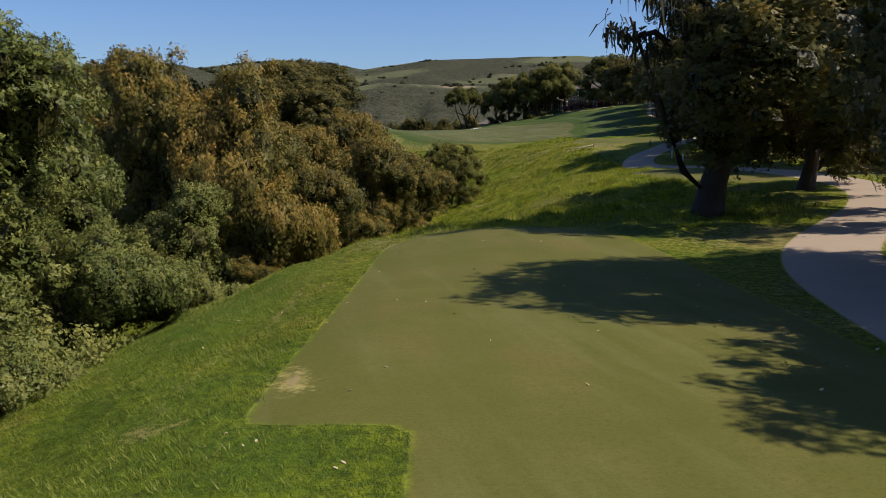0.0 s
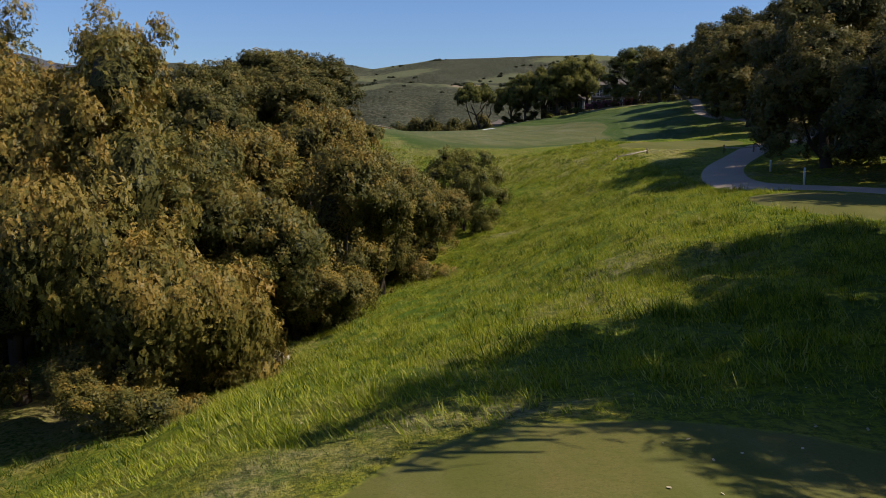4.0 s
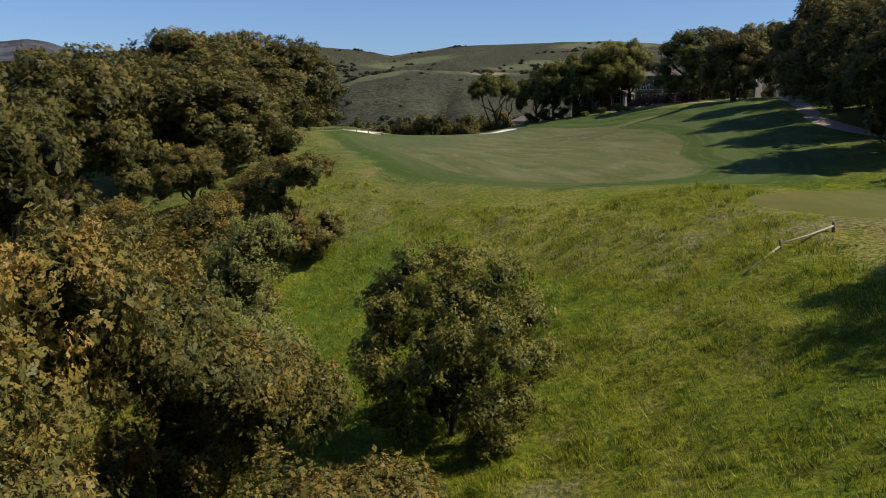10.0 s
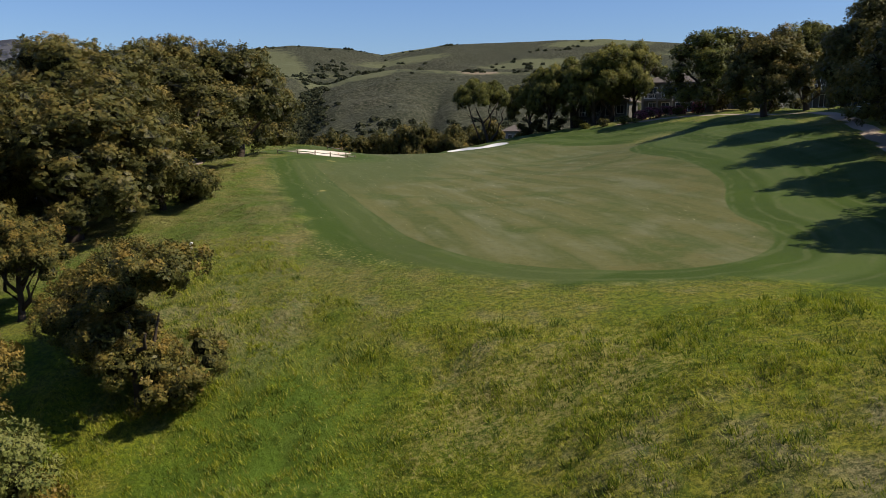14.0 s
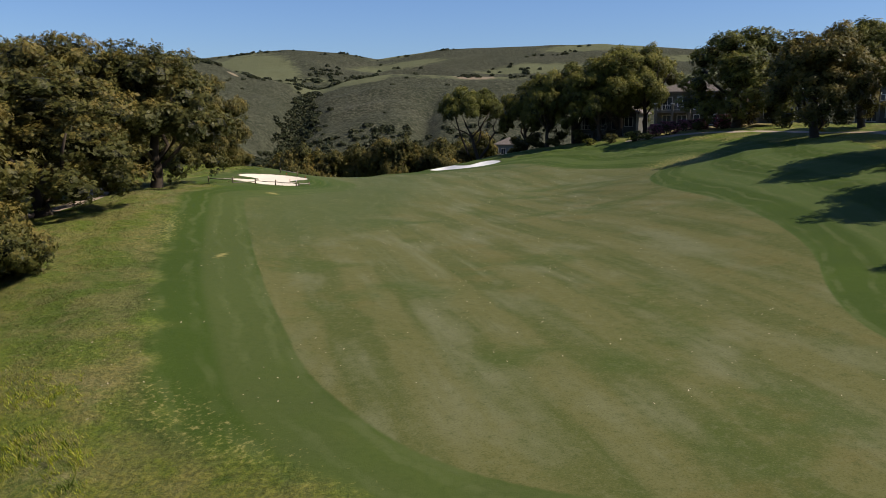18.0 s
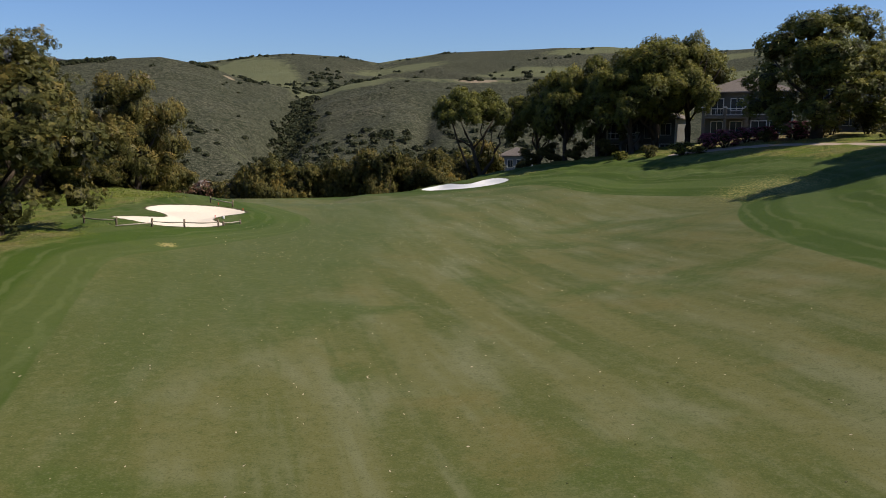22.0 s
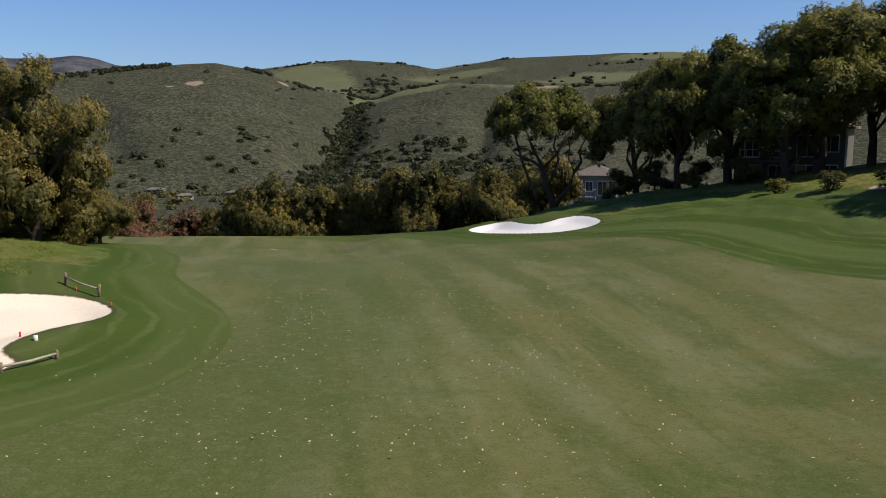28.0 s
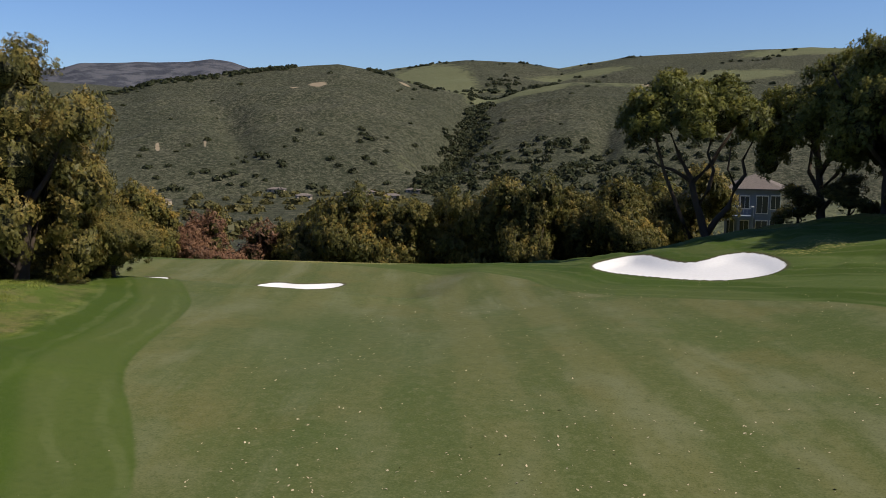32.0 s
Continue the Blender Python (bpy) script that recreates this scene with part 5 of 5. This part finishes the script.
def hip_roof(bm, x0, x1, y0, y1, z, rise, over=0.6, thick=0.18):
    x0, x1, y0, y1 = x0 - over, x1 + over, y0 - over, y1 + over
    half = min(x1 - x0, y1 - y0) / 2
    if x1 - x0 >= y1 - y0:
        a, b = (x0 + half, (y0 + y1) / 2, z + rise), (x1 - half, (y0 + y1) / 2, z + rise)
    else:
        a, b = ((x0 + x1) / 2, y0 + half, z + rise), ((x0 + x1) / 2, y1 - half, z + rise)
    lo = [bm.verts.new((x, y, z - thick)) for x, y in ((x0, y0), (x1, y0), (x1, y1), (x0, y1))]
    hi = [bm.verts.new((x, y, z)) for x, y in ((x0, y0), (x1, y0), (x1, y1), (x0, y1))]
    ra, rb = bm.verts.new(a), bm.verts.new(b)
    bm.faces.new(lo[::-1])
    for i in range(4):
        bm.faces.new((lo[i], lo[(i + 1) % 4], hi[(i + 1) % 4], hi[i]))
    if x1 - x0 >= y1 - y0:
        fs = ((hi[0], hi[1], rb, ra), (hi[1], hi[2], rb), (hi[2], hi[3], ra, rb), (hi[3], hi[0], ra))
    else:
        fs = ((hi[0], hi[1], ra), (hi[1], hi[2], rb, ra), (hi[2], hi[3], rb), (hi[3], hi[0], ra, rb))
    for f in fs:
        bm.faces.new(f)


def window(house, x0, x1, z0, z1, y, door=False):
    """A framed window or glazed door in the front wall, at y."""
    bm = bmesh.new()
    for a in ((x0 - 0.1, x1 + 0.1, z1, z1 + 0.12), (x0 - 0.1, x0, z0, z1), (x1, x1 + 0.1, z0, z1), (x0 - 0.12, x1 + 0.12, z0 - 0.1, z0), ((x0 + x1) / 2 - 0.03, (x0 + x1) / 2 + 0.03, z0, z1)):
        box(bm, a[0], a[1], y - 0.10, y + 0.02, a[2], a[3])
    w = part("door" if door else "window", bm, TRIM, house, "white frame")
    for a, b in ((x0, (x0 + x1) / 2 - 0.03), ((x0 + x1) / 2 + 0.03, x1)):
        bm = bmesh.new()
        box(bm, a, b, y - 0.04, y + 0.01, z0, z1)
        part("pane", bm, GLASS, w)


def balcony(house, x0, x1, y, z, deep, wall):
    bm = bmesh.new()
    box(bm, x0, x1, y - deep, y, z - 0.35, z)
    deck = part("balcony", bm, wall, house)
    for x in np.linspace(x0 + 0.2, x1 - 0.2, 3):
        bm = bmesh.new()
        box(bm, x - 0.19, x + 0.19, y - deep + 0.02, y - deep + 0.40, -0.9, z + 1.05)
        post = part("pillar", bm, wall, house)
        bm = bmesh.new()
        box(bm, x - 0.27, x + 0.27, y - deep - 0.06, y - deep + 0.48, z + 1.05, z + 1.20)
        part("cap", bm, TRIM, post, "pale pillar cap")
    bm = bmesh.new()
    box(bm, x0, x1, y - deep + 0.12, y - deep + 0.22, z + 0.88, z + 0.97)
    box(bm, x0, x1, y - deep + 0.12, y - deep + 0.22, z + 0.10, z + 0.17)
    rail = part("railing", bm, TRIM, house, "pale balcony railing")
    for x in np.arange(x0 + 0.5, x1 - 0.3, 0.62):
        bm = bmesh.new()
        box(bm, x - 0.025, x + 0.025, y - deep + 0.14, y - deep + 0.20, z + 0.17, z + 0.88)
        part("baluster", bm, TRIM, rail)


def lodge(name, label, at, wall, roof, wide=11.0, deep=10.0, storeys=2, rise=2.2, front=True):
    """A shingled villa of two storeys; its front looks towards -y."""
    h = thing(name, label, "building", at=at)
    top = 2.95 * storeys + 0.2
    bm = bmesh.new()
    box(bm, -wide / 2, wide / 2, 0, deep, -1.5, top)
    part("wall", bm, wall, h)
    bm = bmesh.new()
    hip_roof(bm, -wide / 2, wide / 2, 0, deep, top, rise)
    part("roof", bm, roof, h, "shingled hip roof")
    for x in (-wide / 2, wide / 2):
        bm = bmesh.new()
        box(bm, x - 0.09, x + 0.09, -0.05, 0.12, -1.0, top - 0.18)
        part("corner_board", bm, TRIM, h, "pale corner board")
    if front:
        for k in range(storeys):
            z = 2.95 * k
            window(h, 0.6, 2.4, z + 0.25, z + 2.25, 0.0, True)
            window(h, 2.9, 4.3, z + 0.75, z + 2.3, 0.0)
            window(h, -2.0, -0.6, z + 0.75, z + 2.2, 0.0)
            window(h, -4.4, -3.0, z + 0.2, z + 2.2, 0.0, True)
        balcony(h, -wide / 2, 0.2, 0.0, 2.95, 2.4, wall)
    return h


def on_ground(x, y, turn=0.0, dz=0.0):
    z = float(ground_at(x, y)[0])
    return pose(x, y, z + dz, 0, 0, turn)


lodge("villa", "grey shingled two-storey villa with a pillared balcony", on_ground(42.5, 243, -20, 0.1), WALL_GREY, ROOF_GREY)
lodge("villa", "grey shingled two-storey villa with a pillared balcony", on_ground(54.5, 237, -26, 0.1), WALL_GREY, ROOF_GREY)
lodge("villa", "grey shingled two-storey villa behind the oaks", on_ground(31.5, 256, -25, -1.2), WALL_GREY, ROOF_GREY, 10, 9)
lodge("villa", "grey shingled two-storey villa behind the oaks", on_ground(66, 222, -35, 0.1), WALL_GREY, ROOF_GREY)
lodge("villa", "blue-grey two-storey villa below the oaks", pose(14.9, 288, 0.2, 0, 0, -8) @ Matrix.Diagonal((0.66, 0.8, 0.95, 1)), WALL_BLUE, ROOF_GREY, 8.8, 9, 2, 1.6)
house = lodge("ranch_house", "low tan house with red tile roof and pale chimney", pose(-59, 158, 0.5, 0, 0, 24), WALL_TAN, ROOF_RED, 20, 9, 1, 2.2, False)
bm = bmesh.new()
box(bm, 6.6, 7.8, -0.4, 0.6, 0, 6.0)
chim = part("chimney", bm, TRIM, house, "pale chimney")
bm = bmesh.new()
box(bm, 6.45, 7.95, -0.55, 0.75, 6.0, 6.2)
part("cap", bm, WALL_TAN, chim)
for a, r, w, t in ((-17.5, 640, 22, 20), (-20.5, 655, 18, -10), (-23.5, 650, 20, 35), (-25.5, 690, 24, 5), (-19, 668, 16, 50), (-33.2, 640, 26, -12), (-16, 690, 20, 0), (-15.4, 560, 14, 20)):
    x, y = EYE_X + r * math.sin(radians(a)), EYE_Y + r * math.cos(radians(a))
    w *= 0.6
    h = thing("valley_house", "far tan house with a grey roof in the valley", "house", "houses in the valley", at=on_ground(x, y, t, 1.0))
    bm = bmesh.new()
    box(bm, -w / 2, w / 2, 0, 7, -3, 2.6)
    part("wall", bm, WALL_TAN, h)
    bm = bmesh.new()
    hip_roof(bm, -w / 2, w / 2, 0, 7, 2.6, 1.6)
    part("roof", bm, ROOF_GREY, h)
    for k in (-0.3, 0.0, 0.3):
        bm = bmesh.new()
        box(bm, k * w - 0.8, k * w + 0.8, -0.06, 0.05, 0.5, 1.9)
        part("window", bm, GLASS, h)


# ---- clipped and flowering shrubs by the villas ----
def shrub_kind(name, seed, leaf, label, leaves=2600, size=0.03):
    """A low mound of leaves one metre across and as high."""
    t = thing(name, label, "shrub")
    bm = bmesh.new()
    for i in range(5):
        a = i * 1.26
        tube(bm, [(0.05 * math.cos(a), 0.05 * math.sin(a), -0.05), (0.16 * math.cos(a), 0.16 * math.sin(a), 0.3), (0.28 * math.cos(a), 0.28 * math.sin(a), 0.6)], (0.03, 0.02, 0.008), 5)
    part("stem", bm, BARK, t)
    c = new("foliage", crown_mesh("foliage", seed, "round", leaves, size, leaf))
    c.parent = t
    return t


LEAF_PINK = leaf_mat("leaf_pink", ((0.3, (0.07, 0.045, 0.03)), (0.5, (0.22, 0.055, 0.085)), (0.8, (0.40, 0.10, 0.16))))
LEAF_LIME = leaf_mat("leaf_lime", ((0.3, (0.08, 0.09, 0.015)), (0.6, (0.20, 0.19, 0.03)), (0.9, (0.32, 0.26, 0.05))))
pink = shrub_kind("flowering_shrub", 81, LEAF_PINK, "mounded shrub covered in dusty pink flowers")
lime = shrub_kind("round_shrub", 82, LEAF_LIME, "round yellow-green clipped shrub")
green = shrub_kind("round_shrub", 83, LEAF_DARK, "round dark green clipped shrub")
for k, x, y, w, h in ((lime, 31.0, 231, 3.2, 1.7), (lime, 32.6, 229, 1.8, 0.9), (pink, 34.2, 231.5, 2.6, 1.9), (pink, 35.6, 229.5, 3.6, 2.1), (pink, 38.2, 230, 3.0, 1.8), (pink, 40.4, 229.5, 3.0, 1.8), (green, 39.6, 227.8, 1.8, 1.3), (pink, 43.4, 228, 3.8, 2.2), (green, 45.6, 227.2, 1.8, 1.3), (green, 47.5, 229, 2.8, 2.8), (green, 50, 226, 3, 2.2), (green, 53.5, 223, 3, 2), (green, 57, 220, 3, 2), (green, 28.3, 236, 2.4, 1.6), (lime, 25.5, 240, 2.2, 1.3), (green, 47.5, 216, 2.6, 1.6), (green, 50.5, 213, 2.6, 1.6)):
    copy_thing(k, on_ground(x, y, rnd.uniform(0, 360)) @ Matrix.Diagonal((w, w, h, 1)))
for k in (pink, lime, green):
    for o in list(k.children) + [k]:
        bpy.data.objects.remove(o)


# ---- rail fences ----
def rail_fence(posts, high, group, broken=False, tail=0.0):
    """Split rails between squared posts."""
    f = thing("rail_fence", "weathered split-rail fence of low posts and single rails", "fence", group, at=Matrix.Identity(4))
    tops = []
    for x, y in posts:
        z = float(ground_at(x, y)[0])
        a, r = rnd.uniform(0, 1.5), 0.075
        bm = bmesh.new()
        tube(bm, [(x, y, z - 0.2), (x + rnd.uniform(-0.02, 0.02), y, z + high * 0.5), (x + rnd.uniform(-0.04, 0.04), y, z + high)], (r, r * 0.95, r * 0.9), 7)
        part("post", bm, WOOD, f)
        tops.append((x, y, z + high * 0.62))
    for p, q in zip(tops, tops[1:]):
        m = [(a + b) / 2 for a, b in zip(p, q)]
        bm = bmesh.new()
        tube(bm, [p, (m[0], m[1], m[2] - 0.05), q], (0.045, 0.055, 0.045), 6)
        part("rail", bm, WOOD_PALE, f, "bleached rail")
    if tail:
        (ax, ay, az_), (bx, by, bz_) = tops[1], tops[0]
        k = tail / math.hypot(bx - ax, by - ay)
        ex, ey = bx + (bx - ax) * k, by + (by - ay) * k
        bm = bmesh.new()
        tube(bm, [(bx, by, bz_ - 0.1), (ex, ey, float(ground_at(ex, ey)[0]) + 0.06)], (0.05, 0.045), 6)
        part("rail", bm, WOOD_PALE, f, "fallen bleached rail")
    return f


rail_fence([(15.0, 97.4), (18.2, 99.6)], 0.5, "rail fences", tail=2.2)
rail_fence([(-16.5, 190.0), (-14.8, 191.7), (-13.1, 194.2)], 0.6, "rail fences", tail=2.6)
rail_fence([(-21.5, 190.3), (-18.6, 189.0)], 0.6, "rail fences")
rail_fence([(-13.0, 195.2), (-12.3, 197.4)], 0.35, "rail fences")
rail_fence([(-17.8, 207.6), (-15.4, 206.3)], 0.6, "rail fences")
rail_fence([(24.0, 95.6), (26.2, 94.4), (27.6, 95.8)], 0.7, "rail fences")


# ---- small markers ----
def marker(name, label, x, y, high, radius, material):
    z = float(ground_at(x, y)[0])
    t = thing(name, label, "marker", at=pose(x, y, z))
    bm = bmesh.new()
    tube(bm, [(0, 0, -0.1), (0, 0, high * 0.96), (0, 0, high)], (radius, radius, radius * 0.6), 8)
    part("stake", bm, material, t)
    return t


RED = plain("red_paint", (0.55, 0.05, 0.04), 0.5)
marker("white_stake", "short white wooden boundary stake in the rough", -13.4, 131.6, 0.5, 0.09, TRIM)
marker("white_stake", "white stake beside the cart path", 20.6, 70.6, 1.0, 0.07, TRIM)
marker("white_stake", "short pale stake at the bend of the cart path", 22.4, 80.5, 0.8, 0.07, TRIM)
marker("red_stake", "small red stake in the bunker's edge", -14.85, 199.2, 0.22, 0.035, RED)
marker("red_stake", "small red stake beside the bunker", -14.1, 204.9, 0.2, 0.035, RED)
marker("red_stake", "small red stake beside the bunker", -16.9, 206.9, 0.2, 0.035, RED)
marker("white_stake", "small white marker block beside the bunker", -14.1, 199.0, 0.2, 0.09, TRIM)


def boulder(x, y, w, seed):
    rng = random.Random(seed)
    bm = bmesh.new()
    bmesh.ops.create_icosphere(bm, subdivisions=3, radius=0.5)
    for v in bm.verts:
        k = 1 + 0.22 * noise.noise(v.co * 2.3 + Vector((seed, 0, 0))) + 0.08 * noise.noise(v.co * 7)
        v.co = Vector((v.co.x * w * 1.5 * k, v.co.y * w * k, v.co.z * w * 0.7 * k))
    me = bpy.data.meshes.new("boulder")
    bm.to_mesh(me), bm.free()
    me.materials.append(STONE)
    ob = tagged(new("boulder", me), "pale weathered boulder at the edge of the grass", "rock")
    ob.matrix_basis = on_ground(x, y, rng.uniform(0, 360), 0.08 * w)


STONE = plain("pale_stone", (0.42, 0.36, 0.29), 0.9, 0.3, 1.5, 0.8)
boulder(-7.6, 56.5, 1.3, 3)
boulder(-11.5, 59, 0.8, 4)
boulder(-10.5, 63.5, 0.9, 5)

# ---- leaf litter and clippings on the mown turf ----
def litter(name, label, x0, x1, y0, y1, n, size, material, seed):
    rng = np.random.RandomState(seed)
    x, y = rng.uniform(x0, x1, n), rng.uniform(y0, y1, n)
    ok = rng.rand(n) < 0.5 + 0.5 * wave(x, y, 9, seed)
    x, y = x[ok], y[ok]
    z = ground_at(x, y) + 0.012
    n = len(x)
    a, s = rng.uniform(0, 6.28, n), size * rng.uniform(0.4, 1.3, n)
    c = np.stack([x, y, z], 1)
    u = np.stack([np.cos(a) * s, np.sin(a) * s, rng.uniform(0, 0.6, n) * s], 1)
    v = np.stack([-np.sin(a) * s, np.cos(a) * s, rng.uniform(0, 0.5, n) * s], 1) * 0.55
    tagged(new(name, quads(name, np.stack([c - u, c - v, c + u, c + v], 1).reshape(-1, 3), material)), label, "leaves", kind="stuff")


LITTER = plain("dry_leaf", (0.46, 0.38, 0.24), 0.8)
litter("fallen_leaves", "pale dry leaves scattered over the fairway", -12, 20, 130, 240, 4200, 0.045, LITTER, 61)
litter("shed_leaves", "pale dry leaves in drifts on the fairway", -8, 8, 184, 214, 1500, 0.05, LITTER, 63)
litter("tee_leaves", "pale dry leaves scattered over the tee", -6, 12, 4, 40, 420, 0.045, LITTER, 62)
